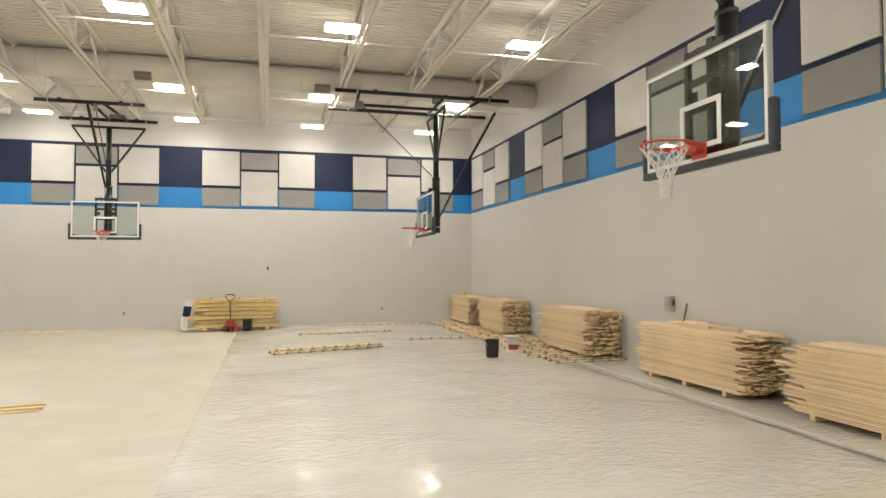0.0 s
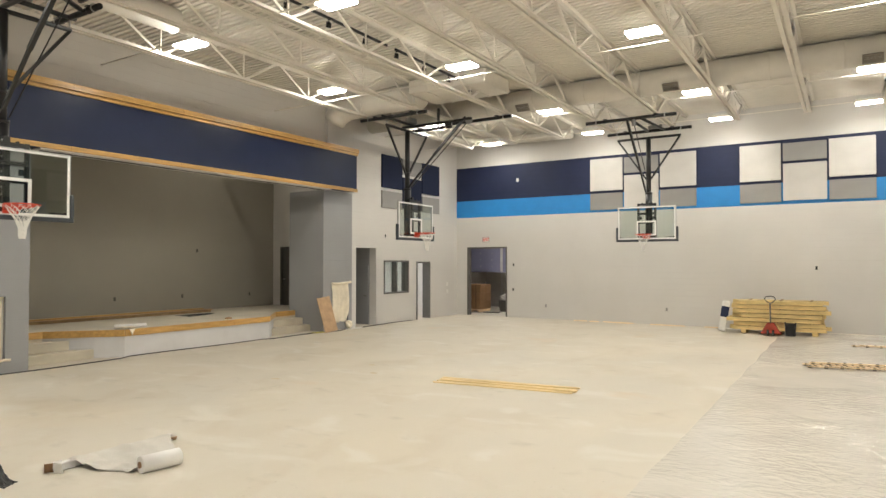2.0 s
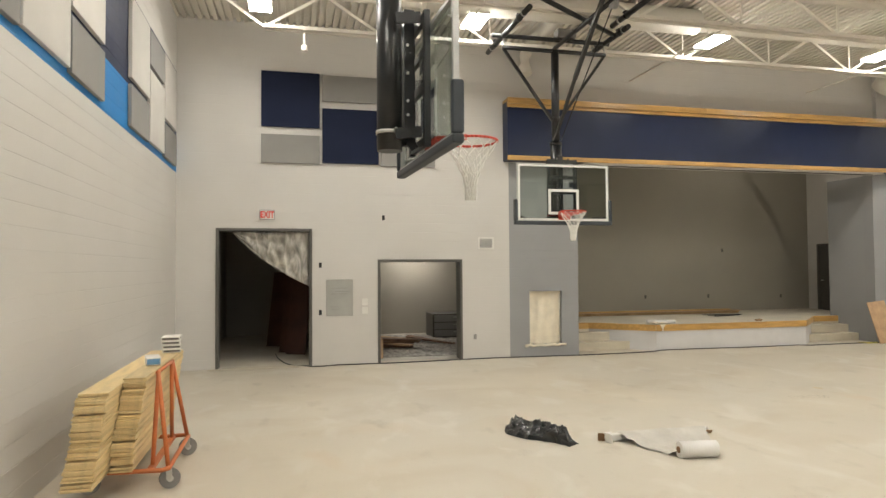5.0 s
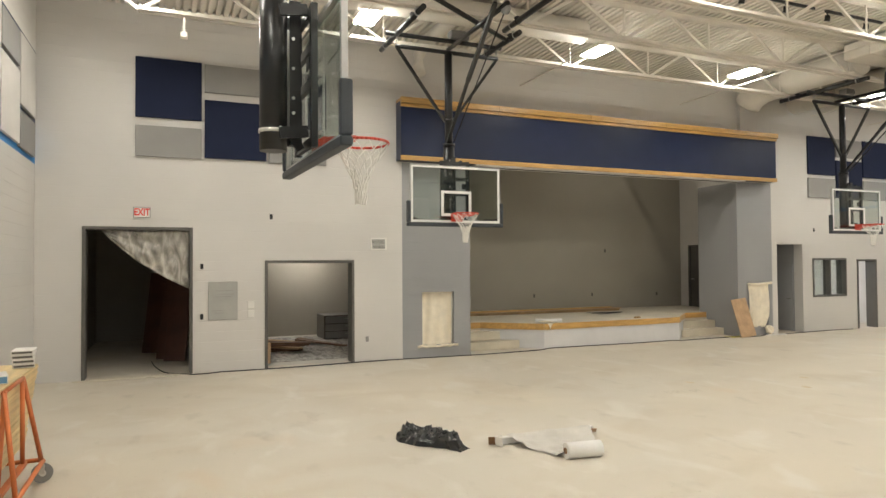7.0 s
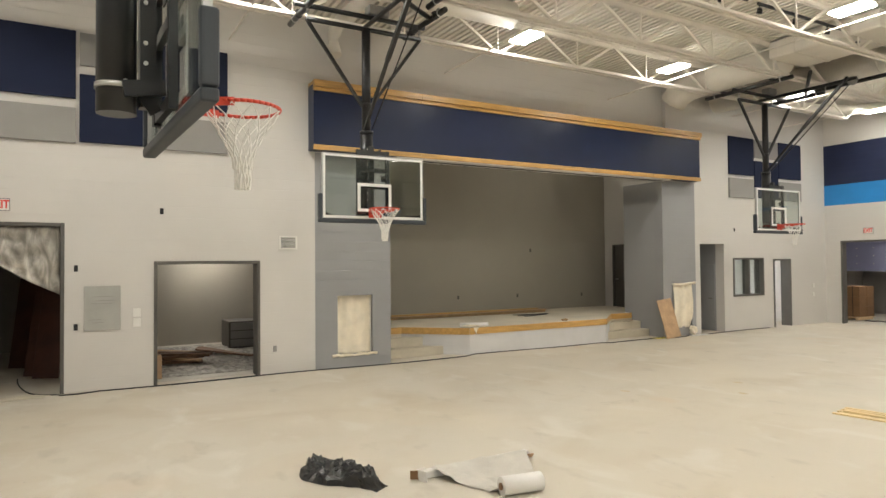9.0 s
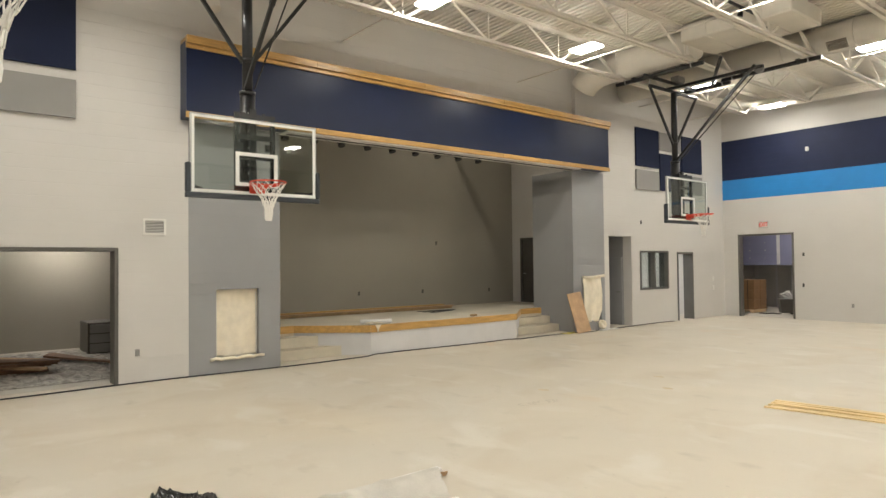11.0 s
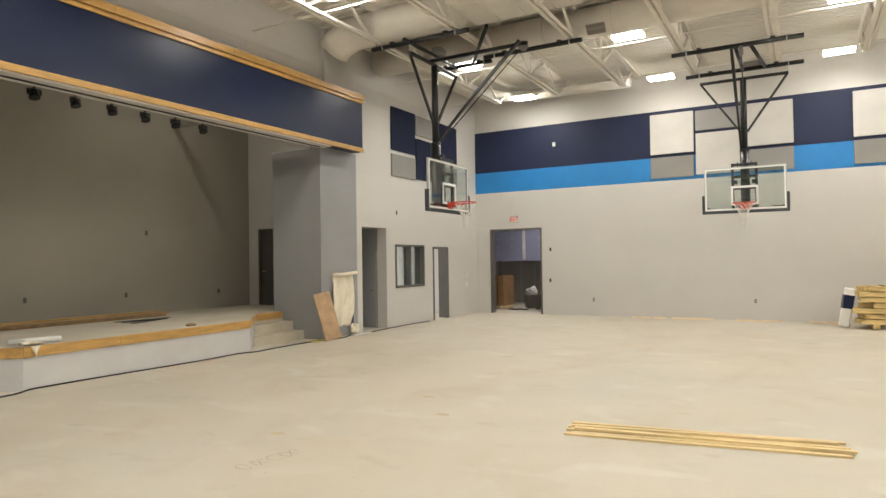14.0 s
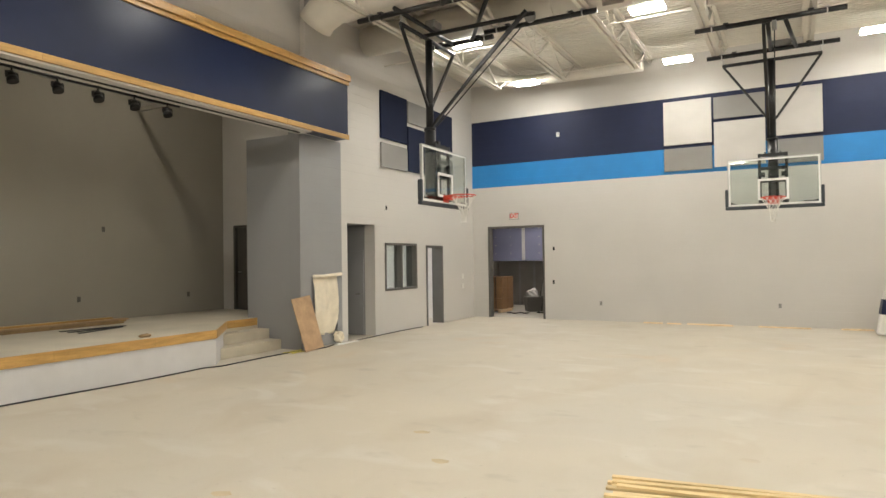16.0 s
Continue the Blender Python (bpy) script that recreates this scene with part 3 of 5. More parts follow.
    box(bm, -0.10, 0.10, 0.012, 0.12, rz - 0.07, rz + 0.012)
    bevel(bm, 0.008)
    for s in (-1, 1):
        bar(bm, (s * 0.10, 0.02, rz - 0.02), (s * 0.20, ry - 0.10, rz - 0.005), 0.012, 0.05)
    part("rim_bracket", bm, M_RED, th, "orange-red breakaway bracket")
    # net
    bm = bmesh.new()
    levels = [(0.235, -0.01), (0.192, -0.08), (0.145, -0.155), (0.10, -0.235), (0.066, -0.315), (0.05, -0.39), (0.046, -0.46), (0.04, -0.52)]
    m = 12
    for i, ((r0, d0), (r1, d1)) in enumerate(zip(levels, levels[1:])):
        for k in range(m):
            a0 = (k + (0.5 if i % 2 else 0)) * math.tau / m
            for s in (-0.5, 0.5):
                a1 = a0 + s * math.tau / m
                j0, j1 = 0.006 * math.sin(7 * k + i), 0.006 * math.sin(5 * k + i * 3 + s)
                tube(bm, ((r0 + j0) * math.cos(a0), ry + (r0 + j0) * math.sin(a0), rz + d0), ((r1 + j1) * math.cos(a1), ry + (r1 + j1) * math.sin(a1), rz + d1), 0.0042 if i < 3 else 0.0068, 4)
    part("net", bm, M_NET, th, "white cord net")
    return th


gx = goal(1.0, 2.1, "x")
gx.matrix_basis = pose(-4.88, 20.0, 0, 0, 0, 180)
copy_thing(gx, pose(-4.86, 0.377, 0.12, 0, 0, 2.7))
gy = goal(1.06, 2.1, "y")
gy.matrix_basis = pose(-10.49, 4.16, 0, 0, 0, -90)
copy_thing(gy, pose(-10.49, 15.28, 0, 0, 0, -90))
ge = goal(0.97, 2.1, "e")
ge.matrix_basis = pose(3.8, 4.80, 0.08, 0, 0, 90)
copy_thing(ge, pose(3.8, 16.35, 0, 0, 0, 90))


# ---- ducts ----
def duct(name, pts, r, label, seg=24, rings=0.0):
    bm = bmesh.new()
    sweep(bm, pts, r, seg)
    ob = part(name, bm, M_DUCT)
    tagged(ob, label, "duct")
    if rings:
        p, q = Vector(pts[0]), Vector(pts[-1])
        n = int((q - p).length / rings)
        d = (q - p).normalized()
        for k in range(1, n + 1):
            c = p + d * rings * k
            bm = bmesh.new()
            tube(bm, c - d * 0.012, c + d * 0.012, r + 0.012, seg)
            part("duct_seam", bm, M_DUCT, ob)
    return ob


d1 = duct("supply_duct", [(XW + 0.25, 16.45, 6.9), (XE - 0.05, 16.45, 6.9)], 0.33, "white-painted round spiral duct running between the roof joists", 28, 1.52)
for x in (-7.4, -3.25, 1.05, 5.5):
    th = thing("air_grille", pose(x, 16.45 - 0.245, 6.9 - 0.245, 45), "taupe louvred air grille on the white duct", "grille", "air grilles")
    bm = bmesh.new()
    for a in ((-0.2, 0.2, 0.09, 0.11), (-0.2, 0.2, -0.11, -0.09), (-0.2, -0.18, -0.09, 0.09), (0.18, 0.2, -0.09, 0.09)):
        box(bm, a[0], a[1], -0.015, 0.03, a[2], a[3])
    part("grille_frame", bm, M_GRILLE, th)
    part("grille_back", (lambda b: (box(b, -0.18, 0.18, 0.02, 0.03, -0.09, 0.09), b)[1])(bmesh.new()), M_GRILLE, th)
    for k in range(7):
        z = -0.075 + 0.025 * k
        part("grille_slat", (lambda b: (box(b, -0.18, 0.18, -0.01, 0.012, z - 0.004, z + 0.004), b)[1])(bmesh.new()), M_GRILLE, th)
duct("elbow_duct", [(-9.68, 14.35, 6.93), (-11.9, 14.35, 6.93), (-12.45, 14.35, 6.9), (-12.8, 14.35, 6.76), (-12.95, 14.36, 6.62)], 0.36, "white-painted round duct elbow beside the stage wall")
bm = bmesh.new()
box(bm, -9.7, -7.3, 13.75, 15.15, 6.82, 7.2)
bevel(bm, 0.03)
plenum = tagged(part("duct_plenum", bm, M_DUCT), "white-painted rectangular sheet-metal plenum under the deck", "duct")
for x in (-9.1, -8.5, -7.9):
    bm = bmesh.new()
    for a in ((x - 0.015, x + 0.015, 13.735, 13.75, 6.81, 7.2), (x - 0.015, x + 0.015, 15.15, 15.165, 6.81, 7.2), (x - 0.015, x + 0.015, 13.735, 15.165, 6.805, 6.82)):
        box(bm, *a)
    part("flange_seam", bm, M_DUCT, plenum)
for x, y in ((-9.4, 13.9), (-7.6, 13.9), (-9.4, 15.0), (-7.6, 15.0)):
    boxpart("hanger_strap", (x - 0.015, x + 0.015, y - 0.002, y + 0.002, 7.19, DECK + 0.02), M_STEEL, plenum)
duct("return_duct", [(-10.75, 1.6, 6.98), (-10.75, 4.5, 6.98), (-10.75, 7.2, 6.98)], 0.25, "white-painted duct above the stage-side joists")
duct("drop_duct", [(-10.9, 4.4, 7.0), (-12.5, 4.4, 7.02), (-12.85, 4.4, 6.98), (-13.05, 4.4, 6.85), (-13.08, 4.4, 6.62), (-13.02, 4.42, 6.42)], 0.13, "small white duct dropping down the wall")
duct("branch_duct", [(-12.3, 16.9, 6.95), (-12.3, 19.6, 6.93), (-12.15, 20.5, 6.9), (-11.7, 21.1, 6.88), (-11.0, 21.4, 6.87), (-7.9, 21.5, 6.86)], 0.16, "small white duct curving along the corner")


SB, SN, SZ, EDGE = -17.45, 16.03, 0.62, -14.62


# ---- ceiling lighting track with spots ----
def spot():
    th = thing("track_spot", pose(0, 0, 0), "small black theatre spotlight clamped to a pipe", "spotlight", "stage spotlights")
    bm = bmesh.new()
    tube(bm, (0, 0, 0.14), (0, 0, 0.03), 0.018, 8)
    box(bm, -0.03, 0.03, -0.03, 0.03, 0.13, 0.2)
    part("hook_clamp", bm, M_BLACK, th)
    bm = bmesh.new()
    tube(bm, (-0.03, 0, 0.06), (0.0, 0, -0.03), 0.055, 14, 0.085)
    tube(bm, (0.0, 0, -0.03), (0.03, 0, -0.12), 0.085, 14, 0.095)
    part("lamp_can", bm, M_BLACK, th)
    bm = bmesh.new()
    for s in (-0.1, 0.1):
        bar(bm, (0, s, 0.05), (0.01, s, -0.06), 0.012, 0.05)
    bar(bm, (0, -0.1, 0.05), (0, 0.1, 0.05), 0.05, 0.012)
    part("yoke", bm, M_BLACK, th)
    return th


bm = bmesh.new()
tube(bm, (-16.1, 5.95, 5.19), (-16.1, 13.6, 5.19), 0.025, 10)
pipe = tagged(part("stage_pipe", bm, M_BLACK), "black lighting pipe hung across the stage", "pipe")
for y in (6.1, 8.2, 11.0, 13.6):
    bm = bmesh.new()
    tube(bm, (-16.1, y, 5.21), (-16.1, y, 6.7), 0.012, 8)
    part("pipe_hanger", bm, M_BLACK, pipe)
# wall-coloured arm added to throw a diagonal shade band on the back wall
bm = bmesh.new()
bar(bm, (-14.1, 13.58, 5.29), (SB + 0.002, 13.58, 5.29), 0.09, 0.09)
part("wall_arm", bm, M_STAGE, pipe, "added wall-coloured arm that casts a diagonal shade band")
s0 = spot()
s0.matrix_basis = pose(-16.1, 13.3, 5.05)
for k in range(1, 10):
    copy_thing(s0, pose(-16.1, 13.3 - 0.77 * k, 5.05, 0, 0, (k * 37) % 30 - 15))
for a, b in ((7.2, 10.6), (10.9, 14.7)):
    bm = bmesh.new()
    bar(bm, (-8.05, a, 6.98), (-8.05, b, 6.98), 0.035, 0.05)
    trk = tagged(part("lighting_track", bm, M_BLACK), "black lighting track beneath the roof deck", "lighting track", "lighting tracks")
    for y in (a + 0.3, b - 0.3):
        bm = bmesh.new()
        tube(bm, (-8.05, y, 7.0), (-8.05, y, DECK + 0.02), 0.01, 6)
        part("track_hanger", bm, M_STEEL, trk)
for k in range(7):
    copy_thing(s0, pose(-8.05, 7.6 + 1.12 * k, 6.865, 0, 0, 180) @ Matrix.Scale(0.58, 4))

# ---- stage ----
structure(boxpart("stage_floor", (SB, EDGE, 5.76, SN, 0.02, SZ), M_STAGEFLOOR), "pale plywood stage floor", "floor")


def prism(pts, z0, z1):
    bm = bmesh.new()
    lo = [bm.verts.new((x, y, z0)) for x, y in pts]
    hi = [bm.verts.new((x, y, z1)) for x, y in pts]
    bm.faces.new(lo[::-1]), bm.faces.new(hi)
    for i in range(len(pts)):
        bm.faces.new((lo[i], lo[(i + 1) % len(pts)], hi[(i + 1) % len(pts)], hi[i]))
    return bm


NOSE = [(EDGE, 6.65), (-13.52, 7.90), (-13.52, 12.24), (EDGE, 13.49)]
thrust = structure(part("stage_front", prism(NOSE, 0.002, SZ), M_FASCIA), "light grey painted block front of the stage thrust", "stage")
part("stage_top", prism([(EDGE - 0.05, 6.65), (EDGE, 6.655), (-13.525, 7.905), (-13.525, 12.235), (EDGE, 13.485), (EDGE - 0.05, 13.49)], SZ + 0.001, SZ + 0.006), M_STAGEFLOOR, thrust)
cuts = [(EDGE, 5.82), (EDGE, 6.65), (-13.52, 7.90), (-13.52, 9.4), (-13.52, 11.0), (-13.52, 12.24), (EDGE, 13.49), (EDGE, 14.33)]
for (xa, ya), (xb, yb) in zip(cuts, cuts[1:]):
    n = Vector((yb - ya, xa - xb, 0)).normalized() * 0.013
    bm = bmesh.new()
    bar(bm, (xa + n.x, ya + n.y, 0.553), (xb + n.x, yb + n.y, 0.553), 0.026, 0.155)
    bevel(bm, 0.004)
    part("oak_edge", bm, M_OAK, thrust, "honey oak edge board")


def step_flight(y0, side):
    """Two treads between a pier and the slanted flank of the thrust; side: +1 south flight, -1 north flight."""
    th = thing("stage_steps", pose(0, 0, 0), "beige concrete steps up to the stage beside the pier", "steps", "stage steps")
    for x, z0, z1 in ((-13.93, 0.002, 0.205), (-14.26, 0.206, 0.412)):
        def flank(xx):
            s = (-13.52 - xx) * 1.25 / 1.10
            return 7.90 - s if side > 0 else 12.24 + s
        bm = prism([(x, y0), (x, flank(x) - side * 0.012), (EDGE + 0.03, flank(EDGE + 0.03) - side * 0.012), (EDGE + 0.03, y0)], z0, z1)
        bevel(bm, 0.006)
        part("step", bm, M_NOSE, th)


step_flight(5.81, 1)
step_flight(14.34, -1)

structure(boxpart("stage_wall_back", (SB - 0.2, SB, 5.56, SN + 0.2, 0, 6.7), M_STAGE), "dark grey painted stage back wall", "wall")
structure(boxpart("stage_wall_south", (SB, XW - 0.3, 5.56, 5.76, 0, 6.7), M_STAGE), "dark grey painted stage side wall", "wall")
bm = bmesh.new()
for a in ((SB, -17.08, SN, SN + 0.2, 0, 6.7), (-17.08, -16.1, SN, SN + 0.2, 2.76, 6.7), (-16.1, -14.9, SN, SN + 0.2, 0, 6.7)):
    box(bm, *a)
structure(part("stage_wall_north", bm, M_WALL), "light grey stage side wall with a doorway", "wall")
structure(boxpart("stage_ceiling", (SB - 0.2, XW - 0.3, 5.56, SN + 0.2, 6.7, 6.85), M_STAGE), "dark painted stage ceiling", "ceiling")
structure(boxpart("stage_wing_ceiling", (-15.0, XW - 0.3, 14.4, SN, 4.47, 4.56), M_WALL), "light grey soffit over the stage wing", "ceiling")
bm = bmesh.new()
box(bm, -13.45, -13.06, 5.81, 14.34, 4.44, 4.468)
structure(part("stage_soffit", bm, M_WALL), "light grey soffit under the stage valance", "ceiling")
tagged(boxpart("curtain_slot", (-13.30, -13.24, 5.9, 14.2, 4.428, 4.44), M_DARK), "dark linear slot in the stage soffit", "curtain track")
for y0, y1 in ((4.10, 5.79), (14.36, 15.72)):
    structure(boxpart("stage_pier", (-14.9, XW - 0.302, y0, y1, 0, 4.46), M_GREY), "grey painted block pier beside the stage", "pier")
door = thing("stage_door", pose(-16.6, SN + 0.1, SZ), "dark brown stage wing door in a grey frame", "door")
boxpart("door_leaf", (-0.42, 0.42, -0.03, 0.02, 0.004, 2.08), M_FRAME, door)
boxpart("door_frame", (-0.48, -0.42, -0.11, 0.09, 0, 2.13), M_FRAME, door)
boxpart("door_frame", (0.42, 0.48, -0.11, 0.09, 0, 2.13), M_FRAME, door)
boxpart("door_frame", (-0.42, 0.42, -0.11, 0.09, 2.08, 2.13), M_FRAME, door)
bm = bmesh.new()
tube(bm, (-0.34, -0.03, 0.95), (-0.34, -0.09, 0.95), 0.012, 8)
tube(bm, (-0.34, -0.085, 0.95), (-0.24, -0.085, 0.95), 0.011, 8)
part("door_handle", bm, M_CHROME, door, "steel lever handle")

# valance over the stage opening
val = thing("stage_valance", pose(0, 0, 0), "navy stage valance board with honey oak trim", "valance")
boxpart("valance_cap", (XW + 0.001, -13.06, 3.97, 15.55, 5.801, 5.868), M_OAK, val, "honey oak cap")
boxpart("valance_board", (XW + 0.001, -13.06, 3.97, 15.55, 4.485, 5.80), M_VAL, val)
for z0, z1, x1 in ((4.47, 4.575, -13.03), (5.665, 5.735, -13.02), (5.737, 5.87, -12.97)):
    cuts = [3.955, 6.4, 9.0, 11.4, 13.6, 15.565]
    for a, b in zip(cuts, cuts[1:]):
        boxpart("trim_board", (-13.06, x1, a + 0.0008, b - 0.0008, z0, z1), M_OAK, val, "honey oak trim", 0.004)
structure(boxpart("wall_pilaster", (XW, XW + 0.12, 14.4, 15.56, 5.872, DECK), M_WALL), "light grey pilaster above the valance", "wall")


# ---- side rooms ----
def room(x0, x1, y0, y1, z1, material, floor_mat, label, skip):
    """A plain closed room behind an opening, without the side given in skip."""
    t = 0.12
    sides = {"w": (x0 - t, x0, y0 - t, y1 + t, 0, z1), "e": (x1, x1 + t, y0 - t, y1 + t, 0, z1), "s": (x0, x1, y0 - t, y0, 0, z1), "n": (x0, x1, y1, y1 + t, 0, z1)}
    for k, dims in sides.items():
        if k not in skip:
            structure(boxpart("room_wall", dims, material), label, "wall")
    structure(boxpart("room_ceiling", (x0 - t, x1 + (t if "e" not in skip else 0), y0 - t, y1 + (t if "n" not in skip else 0), z1, z1 + 0.1), material), "plain room ceiling", "ceiling")
    if floor_mat:
        structure(boxpart("room_floor", (x0, x1, y0, y1, 0.0, 0.004), floor_mat), "dusty concrete floor of the side room", "floor")


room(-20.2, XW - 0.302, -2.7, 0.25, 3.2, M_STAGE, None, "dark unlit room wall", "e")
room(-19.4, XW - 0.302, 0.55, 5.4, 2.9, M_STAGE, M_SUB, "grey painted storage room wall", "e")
room(-14.84, XW - 0.302, 15.93, 17.02, 2.68, M_GREY, None, "grey painted passage wall", "e")
room(-17.3, XW - 0.302, 17.3, 21.6, 2.8, M_WALL, None, "light grey office wall", "e")
room(-14.9, -9.2, YN + 0.202, 28.2, 3.4, M_WALL, M_SUB, "grey room wall under construction", "s")


pd = thing("passage_door", pose(XW - 0.75, 17.018, 0.004), "grey painted door in the passage side wall", "door")
boxpart("door_leaf", (-0.42, 0.42, -0.035, 0, 0, 2.05), M_GREY, pd, "", 0.004)
bm = bmesh.new()
tube(bm, (0.34, -0.035, 1.0), (0.34, -0.09, 1.0), 0.012, 8)
tube(bm, (0.35, -0.085, 1.0), (0.24, -0.085, 1.0), 0.011, 8)
part("door_handle", bm, M_FRAME, pd, "dark lever handle")


def strip_lamp(x, y, z, w, d, label, glow=None):
    th = thing("room_light", pose(x, y, z), label, "light", "room lights")
    boxpart("housing", (-w, w, -d, d, 0, 0.05), M_STEEL, th)
    boxpart("lens", (-w + 0.02, w - 0.02, -d + 0.02, d - 0.02, -0.01, 0.0), glow or M_LIGHT2, th, "glowing lens")


# added fill lamp hidden above the valance; brightens the stage, throws the arm's shade
M_STAGEFILL = emitter("stage_fill_glow", (1.0, 0.93, 0.80), 120.0)
strip_lamp(-15.4, 12.8, 6.5, 0.55, 0.05, "unseen strip light added to brighten the stage back wall", M_STAGEFILL)
boxpart("lamp_stem", (-0.02, 0.02, -0.02, 0.02, 0.05, 0.2), M_STEEL, bpy.data.objects["room_light"])
for y in (10.4, 12.75):
    boxpart("wire_raceway", (-16.17, -16.126, y, y + 0.62, 5.16, 5.22), M_CHROME, pipe, "bright metal raceway", 0.006)
strip_lamp(-18.6, 2.9, 2.84, 0.15, 0.6, "lit ceiling strip light in the storage room", emitter("store_lamp_glow", (1.0, 0.93, 0.84), 44.0))
strip_lamp(-15.2, 19.4, 2.74, 0.3, 0.6, "lit ceiling light in the office", emitter("office_lamp_glow", (0.95, 0.97, 1.0), 38.0))
strip_lamp(-12.3, 24.6, 3.34, 0.6, 0.3, "lit ceiling light in the far room")


def frame_set(name, axis, at, u0, u1, z1, label, category, depth=0.32, w=0.06, sill=None):
    """A hollow metal frame lining an opening; proud of the wall by a little."""
    th = thing(name, pose(0, 0, 0), label, category)
    tagged(th, kind="structure")
    z0 = 0.0 if sill is None else sill
    runs = [("jamb", u0, u0 + w, z0, z1), ("jamb", u1 - w, u1, z0, z1), ("head", u0 + w, u1 - w, z1 - w, z1)]
    if sill is not None:
        runs.append(("sill", u0 + w, u1 - w, z0, z0 + w))
    for n, a, b, c, d in runs:
        dims = (at - depth, at + 0.025, a, b, c, d) if axis == "x" else (a, b, at - 0.025, at + depth, c, d)
        boxpart(n, dims, M_FRAME, th, "", 0.006)
    return th


frame_set("door_1", "x", XW, O_DARK[0], O_DARK[1], O_DARK[3], "dark grey hollow metal double door frame without doors", "door frame")
frame_set("door_2", "x", XW, O_STORE[0], O_STORE[1], O_STORE[3], "dark grey hollow metal frame of the storage opening", "door frame")
frame_set("door_3", "x", XW, O_SIDE[0], O_SIDE[1], O_SIDE[3], "dark grey hollow metal single door frame without a door", "door frame")
frame_set("door_4", "y", YN, O_NORTH[0], O_NORTH[1], O_NORTH[3], "dark grey hollow metal double door frame without doors", "door frame", 0.23)
win = frame_set("window_1", "x", XW, O_WIN[0], O_WIN[1], O_WIN[3], "dark grey metal window frame with two panes", "window", 0.3, 0.055, O_WIN[2])
boxpart("mullion", (XW - 0.2, XW + 0.02, 18.17, 18.24, O_WIN[2] + 0.055, O_WIN[3] - 0.055), M_FRAME, win)
for a, b in ((O_WIN[0] + 0.055, 18.17), (18.24, O_WIN[1] - 0.055)):
    p = boxpart("pane", (XW - 0.12, XW - 0.112, a, b, O_WIN[2] + 0.055, O_WIN[3] - 0.055), M_GLASS, win)
    p.visible_shadow = False


# ---- fittings on the walls ----
def on_wall(name, wall, u, z, w, h, d, material, label, category, group=""):
    bm = bmesh.new()
    box(bm, -w / 2, w / 2, 0, d, -h / 2, h / 2)
    bevel(bm, min(0.006, d * 0.3, w * 0.2))
    ob = part(name, bm, material)
    ob.matrix_basis = {"n": pose(u, YN - 0.001, z, 0, 0, 180), "e": pose(XE - 0.001, u, z, 0, 0, 90), "w": pose(XW + 0.001, u, z, 0, 0, -90)}[wall]
    return tagged(ob, label, category, group)


for wall, u, z in (("w", 1.2, 3.16), ("w", -0.16, 2.13), ("w", -0.16, 1.12), ("w", 17.53, 3.12), ("n", -10.75, 2.09), ("n", -10.77, 1.1), ("n", -0.3, 2.0)):
    on_wall("open_wall_box", wall, u, z, 0.06, 0.11, 0.012, M_DARK, "small dark open electrical box in the block wall", "electrical box", "open wall boxes")
for wall, u, z in (("w", 3.27, 0.5), ("n", -9.37, 0.5), ("n", -4.84, 0.53), ("n", 3.7, 0.53), ("e", 14.9, 0.9)):
    on_wall("wall_outlet", wall, u, z, 0.07, 0.115, 0.014, M_PANEL_G, "small grey wall outlet on painted block", "outlet", "wall outlets")
for u, z in ((0.79, 1.33), (0.79, 1.15), (21.67, 1.3), (21.67, 1.0)):
    on_wall("switch_plate", "w", u, z, 0.13, 0.15, 0.02, M_PLATE, "white switch plate on painted block wall", "switch", "switch plates")
on_wall("motion_sensor", "n", -10.56, 5.46, 0.09, 0.13, 0.05, M_PLATE, "small white sensor on the navy band", "sensor")
for y, z in ((9.97, 1.11), (12.2, 1.1), (14.92, 1.06), (12.74, 2.56)):
    ob = boxpart("stage_wall_outlet", (SB + 0.001, SB + 0.014, y - 0.032, y + 0.032, z - 0.055, z + 0.055), M_FRAME)
    tagged(ob, "small dark outlet on the stage back wall", "outlet", "stage outlets")

M_PANELCOVER = mat("grey_primer", (0.37, 0.365, 0.34), 0.55, var=0.06, scale=3)
pan = thing("control_panel", pose(XW, 0.245, 1.43, 0, 0, -90), "flush grey metal panel with faint handwriting beside the double door", "panel")
boxpart("cover", (-0.285, 0.285, 0.001, 0.02, -0.39, 0.39), M_PANELCOVER, pan, "", 0.004)
for k, (a, b, z) in enumerate(((-0.18, 0.16, 0.2), (-0.2, 0.1, 0.13), (-0.15, 0.18, 0.08), (0.02, 0.2, -0.2), (-0.02, 0.16, -0.25))):
    boxpart("writing_bar", (a, b, 0.02, 0.0215, z, z + 0.007), M_PANEL_G, pan)

vent = thing("wall_vent", pose(XW, 3.54, 2.605, 0, 0, -90), "white louvred return-air grille in the block wall", "vent")
bm = bmesh.new()
for a in ((-0.185, 0.185, 0.105, 0.135), (-0.185, 0.185, -0.135, -0.105), (-0.185, -0.15, -0.105, 0.105), (0.15, 0.185, -0.105, 0.105)):
    box(bm, a[0], a[1], 0.001, 0.02, a[2], a[3])
part("vent_frame", bm, M_PLATE, vent)
boxpart("vent_back", (-0.15, 0.15, 0.001, 0.003, -0.105, 0.105), M_DARK, vent)
for k in range(8):
    z = -0.09 + 0.026 * k
    boxpart("slat", (-0.15, 0.15, 0.004, 0.016, z - 0.006, z + 0.006), M_PLATE, vent)


